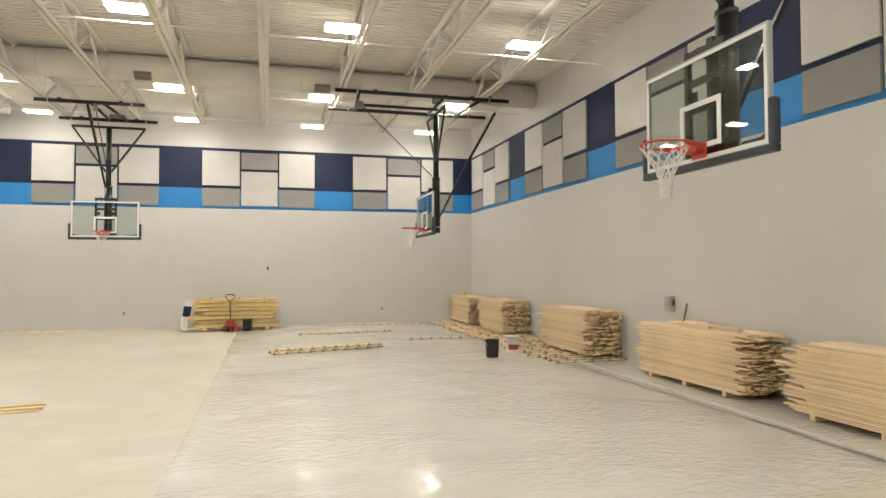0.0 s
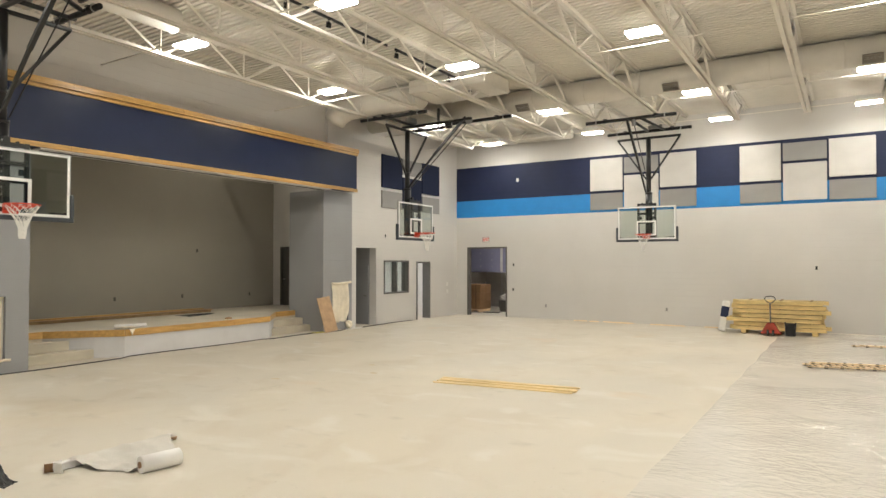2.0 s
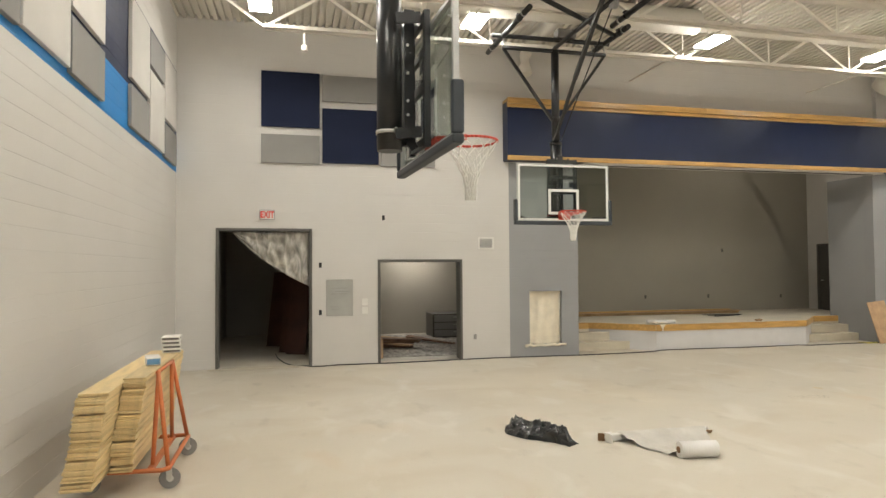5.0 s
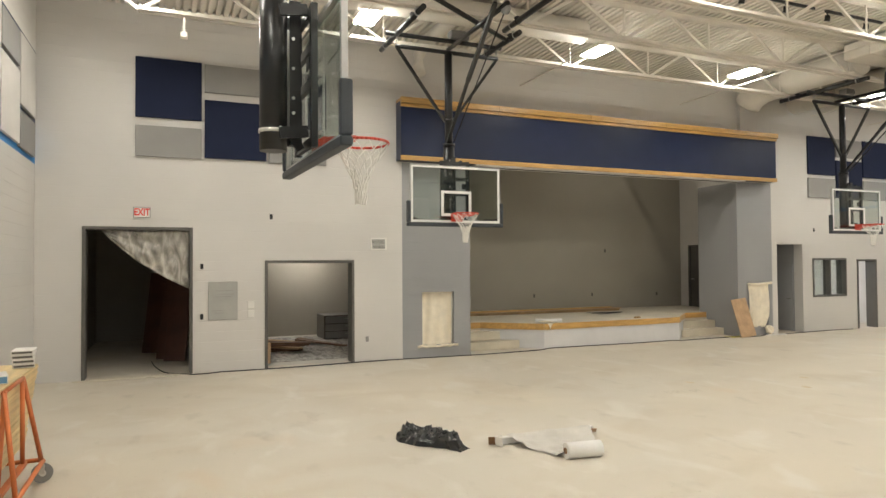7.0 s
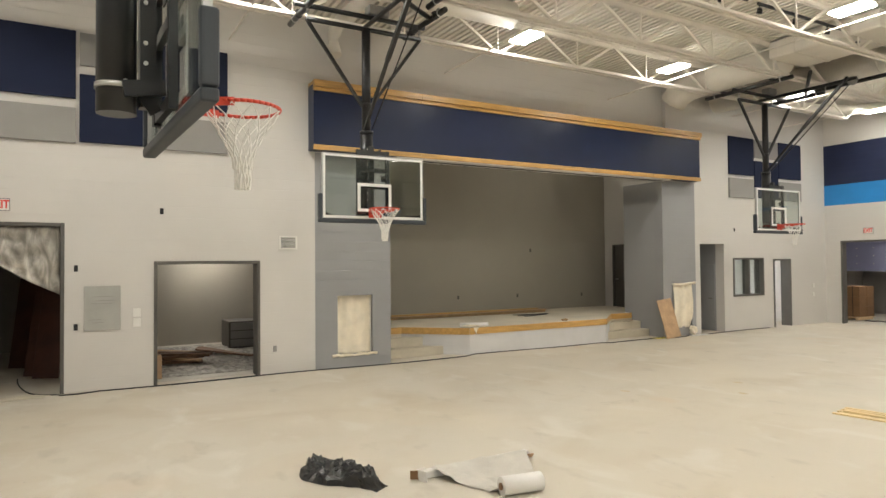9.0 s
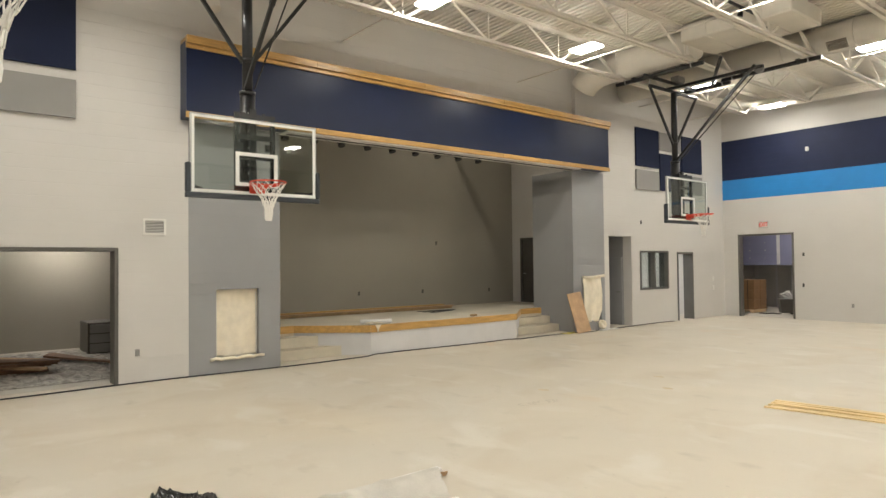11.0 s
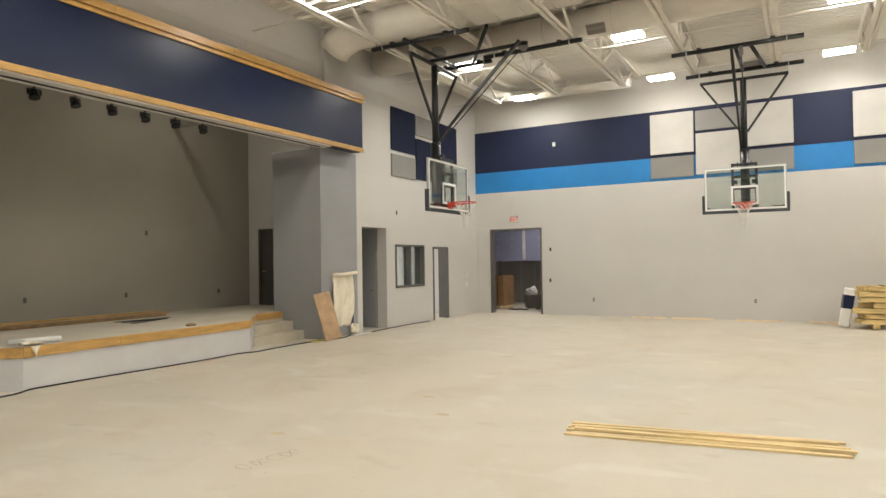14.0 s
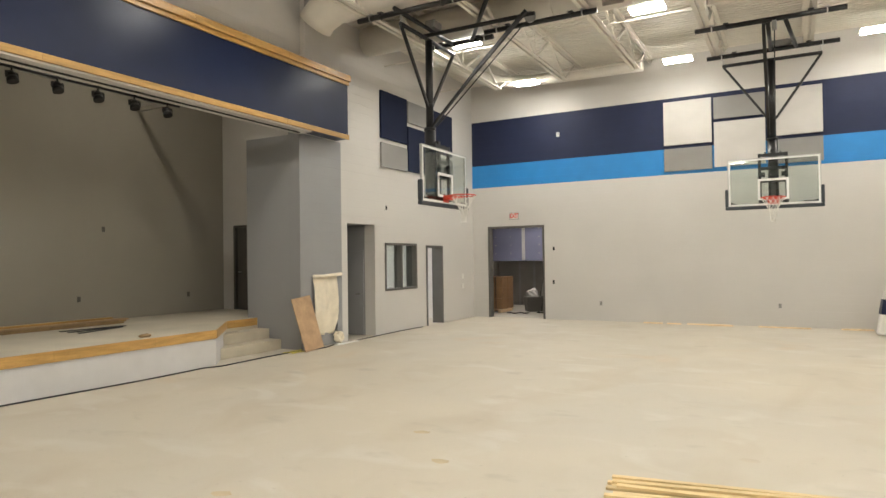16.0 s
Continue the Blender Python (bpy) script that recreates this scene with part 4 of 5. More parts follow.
def text_mesh(body, size, material, parent, m, name="lettering"):
    cu = bpy.data.curves.new("letters", "FONT")
    cu.body, cu.size, cu.extrude, cu.align_x, cu.align_y = body, size, 0.0015, "CENTER", "CENTER"
    cu.offset = 0.006
    tmp = bpy.data.objects.new("letters", cu)
    scene.collection.objects.link(tmp)
    me = bpy.data.meshes.new_from_object(tmp.evaluated_get(bpy.context.evaluated_depsgraph_get()))
    bpy.data.objects.remove(tmp)
    me.materials.clear()
    me.materials.append(material)
    ob = new(name, me)
    ob.parent = parent
    ob.matrix_basis = m
    return ob


for m in (pose(XW, -1.255, 3.19, 0, 0, -90), pose(-11.98, YN, 3.11, 0, 0, 180)):
    ex = thing("exit_sign", m, "white exit sign with red letters above a doorway", "sign", "exit signs")
    boxpart("sign_body", (-0.155, 0.155, 0.001, 0.045, -0.105, 0.105), M_PLATE, ex, "", 0.006)
    for a in ((-0.155, 0.155, 0.09, 0.105), (-0.155, 0.155, -0.105, -0.09), (-0.155, -0.14, -0.09, 0.09), (0.14, 0.155, -0.09, 0.09)):
        boxpart("sign_rim", (a[0], a[1], 0.045, 0.05, a[2], a[3]), M_PANEL_G, ex, "grey rim")
    text_mesh("EXIT", 0.19, M_SIGNRED, ex, pose(0, 0.047, 0, 90, 0, 180) @ Matrix.Diagonal((0.72, 1.0, 1.0, 1.0)))

hb = thing("wall_disconnect", pose(XE, 10.0, 1.27, 0, 0, 90), "grey metal electrical box on the painted block wall", "electrical box")
boxpart("box_body", (-0.09, 0.09, 0.001, 0.11, -0.14, 0.14), M_CHROME, hb, "", 0.008)
boxpart("switch_lever", (-0.12, -0.09, 0.03, 0.06, -0.03, 0.08), M_FRAME, hb)
bm = bmesh.new()
tube(bm, (7.02, 9.9, 0.03), (7.055, 9.5, 1.3), 0.018, 10)
tagged(part("broom_handle", bm, M_DARKWOOD), "dark wooden broom handle leaning behind the lumber", "handle")


cd = thing("sensor_drop", pose(-11.62, -0.53, 6.12), "small white device on a conduit drop under the roof joist", "sensor")
boxpart("conduit", (-0.018, 0.018, -0.018, 0.018, 0.1, 0.44), M_STEEL, cd)
boxpart("clamp", (-0.11, 0.11, -0.03, 0.03, 0.365, 0.384), M_STEEL, cd)
boxpart("device", (-0.06, 0.06, -0.06, 0.06, 0, 0.1), M_STEEL, cd, "", 0.012)


# ---- niches, cloths, leaning board ----
def cloth(name, w, h, nx, nz, fn, material, m, label, category):
    bm = bmesh.new()
    g = [[bm.verts.new(fn(i / nx, j / nz, w, h)) for i in range(nx + 1)] for j in range(nz + 1)]
    for j in range(nz):
        for i in range(nx):
            bm.faces.new((g[j][i], g[j][i + 1], g[j + 1][i + 1], g[j + 1][i])).smooth = True
    ob = part(name, bm, material)
    ob.matrix_basis = m
    so = ob.modifiers.new("thickness", "SOLIDIFY")
    so.thickness = 0.004
    return tagged(ob, label, category)


def hang(u, v, w, h):
    return ((u - 0.5) * w, 0.02 + 0.018 * math.sin(u * 19 + v * 2) + 0.02 * noise.noise((u * 4, v * 3, 1)), (v - 0.5) * h + (0.02 * math.sin(u * 9) if v == 0 else 0))


def torn(u, v, w, h):
    x = (u - 0.5) * w * (1.0 if v > 0.25 else 0.8 + 0.8 * v) + (0 if v > 0.25 else 0.05 * (1 - 4 * v))
    return (x, 0.03 + 0.02 * math.sin(u * 14) + 0.05 * math.sin(math.pi * v) + 0.02 * noise.noise((u * 5, v * 6, 4)), (v - 0.5) * h)


nc = cloth("niche_cover", 0.80, 1.25, 26, 24, hang, M_CANVAS, pose(XW - 0.14, 4.98, 0.885, 0, 0, -90), "cream drop cloth stapled into the wall niche", "drop cloth")
boxpart("top_batten", (-0.39, 0.39, 0.045, 0.062, 0.565, 0.605), M_CANVAS, nc)
for x in (-0.385, 0.365):
    boxpart("edge_tape", (x, x + 0.02, 0.05, 0.054, -0.6, 0.56), M_PLATE, nc, "pale edge tape")
cloth("niche_cover", 0.82, 1.28, 26, 24, torn, M_CANVAS, pose(XW - 0.03, 15.12, 0.88, 0, 0, -90), "torn cream drop cloth hanging from the wall niche", "drop cloth")
bm = bmesh.new()
sweep(bm, [(XW + 0.05, 14.70, 1.50), (XW + 0.06, 15.0, 1.49), (XW + 0.07, 15.3, 1.51), (XW + 0.08, 15.58, 1.53)], 0.04, 10)
tagged(part("rolled_cloth", bm, M_CANVAS), "rolled cream cloth edge along the niche top", "drop cloth")
bm = bmesh.new()
bmesh.ops.create_icosphere(bm, subdivisions=4, radius=0.11, matrix=Matrix.Translation((XW + 0.12, 15.42, 0.15)) @ Matrix.Diagonal((0.8, 1.0, 1.4, 1)))
for v in bm.verts:
    v.co += 0.05 * Vector(noise.noise_vector(v.co * 8)) + 0.02 * Vector(noise.noise_vector(v.co * 22))
    v.co.z = max(v.co.z, 0.004)
tagged(part("crumpled_cloth", bm, M_CANVAS), "crumpled cream cloth at the foot of the pier", "drop cloth")
bm = bmesh.new()
sweep(bm, [(XW + 0.02, 4.46 + 0.1 * k, 0.26 + 0.012 * math.sin(k * 2.2)) for k in range(11)], 0.03, 8)
for v in bm.verts:
    v.co += 0.022 * Vector(noise.noise_vector(v.co * 14))
tagged(part("niche_foam", bm, M_CANVAS), "dried cream foam bead along the niche sill", "foam")
bm = bmesh.new()
box(bm, -0.29, 0.29, -0.008, 0.008, 0, 1.1)
bevel(bm, 0.003)
bd = part("leaning_board", bm, M_TAN)
bd.matrix_basis = Matrix.Translation((-13.07, 14.38, 0.002)) @ pose(0, 0, 0, 0, 0, -90) @ pose(0, 0, 0, 15, 0, 0) @ pose(0, 0, 0, 0, 5, 0)
bd.matrix_basis = Matrix.Translation((0, 0, 0.026)) @ bd.matrix_basis
tagged(bd, "tan hardboard offcut leaning against the grey pier", "board")
tagged(boxpart("baseboard_offcut", (-13.22, -13.12, 15.2, 15.95, 0.002, 0.03), M_CARD, None, "", 0.004), "white trim offcut lying by the wall", "offcut")


def rag(u, v, w, h):
    return ((u - 0.5) * w, (v - 0.5) * h * (0.7 + 0.3 * math.sin(u * 7)), 0.012 + 0.02 * abs(noise.noise((u * 6, v * 5, 9))))


cloth("yellow_sheet", 0.25, 0.6, 14, 14, rag, M_YEL, pose(-13.3, 14.05, 0), "crumpled yellow sheet on the floor by the steps", "sheet")

# extension cord along the foot of the stage wall
bm = bmesh.new()
pts = [(-13.30 + 0.05 * math.sin(y * 1.3) + (0.12 if y < 0 else 0) + (0.12 if 14.2 < y < 15.2 else 0) + (-0.16 if 7.9 < y < 12.2 else 0), y, 0.012) for y in [(-0.4 + 0.3 * k) for k in range(66)]]
sweep(bm, pts, 0.012, 6)
tagged(part("extension_cord", bm, M_RUB), "black extension cord along the foot of the wall", "cord")
bm = bmesh.new()
sweep(bm, [(-13.30 - 0.018 * k * k - 0.03 * math.sin(k), -0.4 - 0.11 * k + 0.004 * k * k, 0.012) for k in range(12)], 0.012, 6)
tagged(part("extension_cord", bm, M_RUB), "black extension cord running into the dark room", "cord")


# film hanging in the dark doorway
def film_look(m):
    """Clear creases alternate with milky folds."""
    nt = m.node_tree
    tc = nt.nodes.new("ShaderNodeTexCoord")
    mp = nt.nodes.new("ShaderNodeMapping")
    mp.inputs["Rotation"].default_value = (0.55, 0, 0.4)
    mp.inputs["Scale"].default_value = (1.5, 3.2, 0.9)
    nz = nt.nodes.new("ShaderNodeTexNoise")
    nz.inputs["Scale"].default_value, nz.inputs["Detail"].default_value, nz.inputs["Distortion"].default_value = 1.6, 4, 2.0
    mr = nt.nodes.new("ShaderNodeMapRange")
    mr.inputs["From Min"].default_value, mr.inputs["From Max"].default_value = 0.36, 0.66
    mr.inputs["To Min"].default_value, mr.inputs["To Max"].default_value = 0.45, 0.88
    nt.links.new(tc.outputs["Object"], mp.inputs[0])
    nt.links.new(mp.outputs[0], nz.inputs["Vector"])
    nt.links.new(nz.outputs["Fac"], mr.inputs["Value"])
    nt.links.new(mr.outputs[0], nt.nodes["Principled BSDF"].inputs["Alpha"])


M_HANGFILM = mat("thin_dust_film", (0.50, 0.47, 0.42), 0.3, var=0.15, scale=4)
film_look(M_HANGFILM)
def film(u, v, w, h):
    y = -0.40 - 1.55 * u
    z = 2.845 - (1 - v) * (1.14 * (1 - u) ** 0.85 + 0.06 * math.sin(math.pi * u) + 0.02)
    x = -0.05 * math.sin(u * 17 + v * 7) * (1 - v) - 0.03 * math.sin(u * 41 - v * 9) * (1 - 0.7 * v) - 0.08 * noise.noise((u * 5, v * 5, 2))
    return (x - 0.06, y, z)


cloth("hanging_film", 1, 1, 34, 20, film, M_HANGFILM, pose(XW - 0.04, 0, 0), "milky plastic dust film drooping across the dark doorway", "plastic film")

# ---- things in the side rooms ----
for k, (x, y, w, h, lean) in enumerate(((-15.3, -0.52, 0.5, 2.0, 12), (-15.7, -0.72, 0.42, 1.9, 14), (-17.0, -0.9, 0.8, 2.0, 12))):
    bm = bmesh.new()
    box(bm, -w / 2, w / 2, -0.022, 0.022, 0, h)
    bevel(bm, 0.004)
    ob = part("leaning_door", bm, M_REDWOOD)
    ob.matrix_basis = pose(x, y - 0.14, 0.006, -lean, 0, 62)
    tagged(ob, "reddish wooden door leaf leaning in the dark room", "door", "leaning doors")
th = thing("threshold_boards", pose(0, 0, 0), "tan floor protection boards across the doorway", "board")
for k, (x0, x1, y0, y1) in enumerate(((-13.32, -13.18, -2.4, -0.6), (-13.5, -13.34, -2.15, -0.45))):
    boxpart("board", (x0, x1, y0, y1, 0.002, 0.016), M_NOSE, th, "", 0.003)

cab = thing("drawer_cabinet", pose(-18.3, 4.0, 0), "grey steel cabinet with drawers in the storage room", "cabinet")
boxpart("body", (-0.5, 0.45, -0.72, 0.72, 0.006, 0.70), M_FRAME, cab, "", 0.01)
for z in (0.04, 0.255, 0.47):
    dr = boxpart("drawer", (0.45, 0.475, -0.68, 0.68, z, z + 0.19), M_GREY, cab, "", 0.006)
    boxpart("handle", (0.475, 0.495, -0.1, 0.1, z + 0.12, z + 0.14), M_CHROME, dr)
M_BROWNWOOD = mat("brown_stained_timber", (0.16, 0.085, 0.045), 0.6, var=0.25, scale=4)
bl = thing("timber_offcuts", pose(-16.0, 1.62, 0), "stack of brown timber offcuts on the storage floor", "timber")
for k in range(15):
    bm = bmesh.new()
    box(bm, -0.09, 0.09, -0.6 + 0.05 * (k % 3), 0.6, 0, 0.045)
    bevel(bm, 0.004)
    ob = part("offcut", bm, M_BROWNWOOD if k % 4 else M_TAN, bl)
    ob.matrix_basis = pose(-0.25 + 0.22 * (k % 3), 0.02 * k, 0.006 + 0.047 * (k // 3), 0, 0, -50 + 14 * ((k * 5) % 4))
tagged(boxpart("plywood_carton", (-14.3, -14.0, 1.02, 1.27, 0.006, 0.45), M_TAN, None, "", 0.006), "tan carton standing inside the storage opening", "box")


def crumple(u, v, w, h):
    return ((u - 0.5) * w, (v - 0.5) * h, 0.008 + 0.07 * abs(noise.noise((u * 8, v * 8, 3))) * min(1, 6 * u, 6 - 6 * u, 6 * v, 6 - 6 * v))


cloth("floor_film", 4.9, 3.4, 80, 60, crumple, M_HANGFILM, pose(-16.55, 2.4, 0.004), "crumpled clear plastic film on the storage floor", "plastic film")
for k in range(4):
    bm = bmesh.new()
    box(bm, -0.06, 0.06, -1.0, 1.0, 0, 0.04)
    ob = part("long_offcut", bm, M_BROWNWOOD)
    ob.matrix_basis = pose(-17.0 + 0.14 * k, 2.9, 0.1 + 0.02 * k, 0, 0, -72 + 3 * k)
    ob.location.z = 0.06 + 0.004 * k
    tagged(ob, "long dark board on the storage floor", "board", "long boards")

# far room
M_GYPL = mat("grey_gypsum_board", (0.40, 0.385, 0.37), 0.8, var=0.1, scale=1.2)
bm = bmesh.new()
box(bm, -14.8, -9.3, 26.0, 26.3, 1.72, 3.38)
bk = structure(part("bulkhead", bm, M_GYP), "blue moisture-resistant gypsum bulkhead with taped joints", "wall")
for x in (-13.1, -11.9, -10.7):
    boxpart("taped_joint", (x - 0.06, x + 0.06, 25.992, 25.998, 1.74, 3.36), M_JOINT, bk)
for x in (-14.2, -13.6, -12.5, -11.4):
    for z in (2.0, 2.3, 2.6, 2.9):
        boxpart("screw_patch", (x - 0.02, x + 0.02, 25.992, 25.998, z - 0.014, z + 0.014), M_GYPL, bk)
lower = structure(boxpart("gypsum_wall", (-14.8, -9.3, 27.6, 27.7, 0.01, 1.9), M_GYPL), "grey-blue gypsum wall with taped joints", "wall")
for x in (-13.9, -13.3, -12.7, -12.1, -11.5, -10.9):
    boxpart("taped_joint", (x - 0.04, x + 0.04, 27.592, 27.598, 0.02, 1.88), M_JOINT, lower)
pal = thing("carton_pallet", pose(-13.55, 24.4, 0), "brown cartons stacked on a wooden pallet", "boxes")
for k in range(3):
    boxpart("pallet_runner", (-0.5 + 0.42 * k, -0.4 + 0.42 * k, -0.5, 0.5, 0.006, 0.10), M_PINE, pal)
boxpart("pallet_deck", (-0.5, 0.5, -0.5, 0.5, 0.10, 0.125), M_PINE, pal)
for i in range(2):
    for j in range(2):
        for k in range(3):
            boxpart("carton", (-0.49 + 0.49 * i, -0.005 + 0.49 * i, -0.49 + 0.49 * j, -0.005 + 0.49 * j, 0.127 + 0.36 * k, 0.485 + 0.36 * k), M_BROWN, pal, "", 0.008)
for k, (x, y, w, d, h, mm, lab) in enumerate(((-12.1, 25.2, 0.24, 0.26, 0.5, M_RUB, "dark plastic bin in the far room"), (-11.6, 25.0, 0.3, 0.3, 0.7, M_FRAME, "dark trolley tub in the far room"), (-11.25, 25.6, 0.22, 0.3, 0.9, M_FRAME, "dark equipment case in the far room"), (-12.35, 24.9, 0.28, 0.25, 0.5, M_FRAME, "dark tub under a white sack in the far room"))):
    bm = bmesh.new()
    v = box(bm, -w, w, -d, d, 0.006, h)
    for q in v:
        if q.co.z < 0.1:
            q.co.x *= 0.82
            q.co.y *= 0.82
    bevel(bm, 0.03, 2)
    ob = part("equipment_bin", bm, mm)
    ob.matrix_basis = pose(x, y, 0, 0, 0, 12 * k)
    tagged(ob, lab, "bin")
for x0 in (-13.82, -13.3):
    bm = bmesh.new()
    for a in ((x0, x0 + 0.02, 23.898, 23.904, 0.127, 1.21), (x0, x0 + 0.02, 23.898, 24.9, 1.208, 1.214)):
        box(bm, *a)
    tagged(part("pallet_strap", bm, M_RUB), "black plastic strap round the stacked cartons", "strap", "pallet straps")
for x, y, a in ((-12.0, 25.1, 10), (-11.55, 25.3, -25)):
    th = thing("work_light_stand", pose(x, y, 0.004, 0, 0, a), "dark folding tripod stand in the far room", "tripod", "tripods")
    for k in range(3):
        c, q = math.cos(k * math.tau / 3 + 0.5), math.sin(k * math.tau / 3 + 0.5)
        bm = bmesh.new()
        tube(bm, (0.34 * c, 0.34 * q, 0.006), (0.02 * c, 0.02 * q, 1.25), 0.017, 8)
        part("leg", bm, M_FRAME, th)
    bm = bmesh.new()
    tube(bm, (0, 0, 1.1), (0, 0, 1.5), 0.02, 8)
    part("pole", bm, M_FRAME, th)
bm = bmesh.new()
bmesh.ops.create_icosphere(bm, subdivisions=4, radius=0.2, matrix=Matrix.Translation((-12.35, 24.9, 0.58)) @ Matrix.Diagonal((1.1, 0.8, 0.75, 1)))
for v in bm.verts:
    v.co += 0.12 * Vector(noise.noise_vector(v.co * 4)) + 0.04 * Vector(noise.noise_vector(v.co * 13))
    v.co.z = max(v.co.z, 0.508)
tagged(part("white_sack", bm, M_JOINT), "crumpled white sack on a dark bin in the far room", "sack")
for k, (x, y, l, a) in enumerate(((-12.5, 23.9, 0.7, 20), (-11.7, 24.2, 0.9, -30), (-11.4, 24.6, 0.6, 70))):
    bm = bmesh.new()
    sweep(bm, [(-l / 2 + l * q / 12, 0.12 * math.sin(q * 1.1 + k), 0.022) for q in range(13)], 0.018, 8)
    ob = part("floor_hose", bm, M_RUB)
    ob.matrix_basis = pose(x, y, 0.002, 0, 0, a)
    tagged(ob, "black hose lying on the far room floor", "hose", "floor hoses")

# ---- things on the stage ----
lt = thing("stage_lumber", pose(-16.75, 9.6, SZ), "long row of dark and pale boards on the stage floor", "lumber")
for k in range(7):
    bm = bmesh.new()
    box(bm, -0.07, 0.07, -3.1 + 0.25 * (k % 3), 3.2 - 0.15 * ((k * 7) % 4), 0, 0.035)
    bevel(bm, 0.003)
    ob = part("board", bm, (M_OAK, M_TAN, M_DARKWOOD)[k % 3], lt)
    ob.matrix_basis = pose(0.05 * (k % 2) + 0.15 * (k % 3) - 0.1, 0, 0.002 + 0.037 * (k // 3), 0, 0, 1.4 * math.sin(k * 2.1))
sl = thing("slat_bundle", pose(-15.75, 11.5, SZ), "small bundle of dark slats on the stage floor", "slats")
for k in range(5):
    ob = boxpart("slat", (-0.03, 0.03, -0.55, 0.5, 0.002, 0.014), M_RUB, sl)
    ob.matrix_basis = pose(0.09 * k - 0.15, 0.08 * math.sin(k * 3), 0.013 * (k % 2), 0, 0, -12 + 7 * k)
bm = bmesh.new()
tube(bm, (-13.98, 7.92, SZ + 0.055), (-13.72, 8.56, SZ + 0.055), 0.045, 18)
tagged(part("paper_roll", bm, M_CARD), "white paper roll lying on the stage", "roll")
cloth("edge_rag", 0.3, 0.3, 12, 12, lambda u, v, w, h: ((u - 0.5) * w, (v - 0.5) * h, 0.03 + 0.03 * noise.noise((u * 4, v * 4, 6))), M_CANVAS, pose(-13.7, 8.08, SZ + 0.012), "crumpled pale rag on the stage edge", "rag")
cloth("edge_rag_fold", 0.16, 0.16, 8, 8, lambda u, v, w, h: (0.035 * math.sin(u * 5) * (1 - v) + 0.03, (u - 0.5) * w * v, (v - 1) * h), M_CANVAS, pose(-13.49, 8.05, SZ + 0.02), "pale rag end drooping over the oak edge", "rag")
bm = bmesh.new()
bmesh.ops.create_icosphere(bm, subdivisions=3, radius=0.07, matrix=Matrix.Translation((-13.75, 11.0, SZ + 0.035)) @ Matrix.Diagonal((1, 1.6, 0.45, 1)))
for v in bm.verts:
    v.co += 0.012 * Vector(noise.noise_vector(v.co * 20))
tagged(part("work_glove", bm, M_DARKWOOD), "dark brown work glove on the stage edge", "glove")


# ---- plastic sheet over the slab ----
def film_material():
    """Clear film over concrete: a dull ground under a glossy, crinkled coat."""
    m = bpy.data.materials.new("vapour_barrier_film")
    m.use_nodes = True
    nt = m.node_tree
    b = nt.nodes["Principled BSDF"]
    b.inputs["Roughness"].default_value = 0.55
    b.inputs["Specular IOR Level"].default_value = 0.3
    b.inputs["Coat Weight"].default_value = 0.7
    b.inputs["Coat Roughness"].default_value = 0.045
    b.inputs["Coat IOR"].default_value = 1.55
    tc = nt.nodes.new("ShaderNodeTexCoord")

    def tex(scale, detail, warp, stretch=(1, 1, 1), turn=0.0):
        mp = nt.nodes.new("ShaderNodeMapping")
        mp.inputs["Scale"].default_value = stretch
        mp.inputs["Rotation"].default_value = (0, 0, turn)
        nt.links.new(tc.outputs["Object"], mp.inputs[0])
        n = nt.nodes.new("ShaderNodeTexNoise")
        n.inputs["Scale"].default_value, n.inputs["Detail"].default_value, n.inputs["Distortion"].default_value = scale, detail, warp
        nt.links.new(mp.outputs[0], n.inputs["Vector"])
        return n.outputs["Fac"]

    def op(kind, a, c):
        k = nt.nodes.new("ShaderNodeMath")
        k.operation = kind
        for slot, v in ((0, a), (1, c)):
            if isinstance(v, (int, float)):
                k.inputs[slot].default_value = v
            else:
                nt.links.new(v, k.inputs[slot])
        return k.outputs[0]

    def span(v, lo, hi, a, c):
        r = nt.nodes.new("ShaderNodeMapRange")
        for key, val in (("From Min", lo), ("From Max", hi), ("To Min", a), ("To Max", c)):
            r.inputs[key].default_value = val
        nt.links.new(v, r.inputs["Value"])
        return r.outputs[0]

    ramp = nt.nodes.new("ShaderNodeValToRGB")
    ramp.color_ramp.elements[0].color, ramp.color_ramp.elements[1].color = (0.575, 0.53, 0.465, 1), (0.655, 0.61, 0.54, 1)
    ramp.color_ramp.elements[0].position, ramp.color_ramp.elements[1].position = 0.35, 0.65
    nt.links.new(tex(0.5, 4, 0.3), ramp.inputs[0])
    nt.links.new(ramp.outputs[0], b.inputs["Base Color"])
    slack = span(tex(0.42, 2, 0.4), 0.40, 0.58, 0.06, 1.0)
    crinkle = op("MULTIPLY", tex(5.0, 2, 1.4, (0.8, 1.2, 1), 0.2), op("MULTIPLY", slack, 2.8))
    fine = op("MULTIPLY", tex(9.0, 1, 0.8, (0.6, 1.4, 1), -0.25), op("MULTIPLY", slack, 0.5))
    height = op("ADD", crinkle, fine)
    bp = nt.nodes.new("ShaderNodeBump")
    bp.inputs["Strength"].default_value, bp.inputs["Distance"].default_value = 1.0, 0.019
    nt.links.new(height, bp.inputs["Height"])
    nt.links.new(bp.outputs[0], b.inputs["Coat Normal"])
    return m


M_SHEET = film_material()


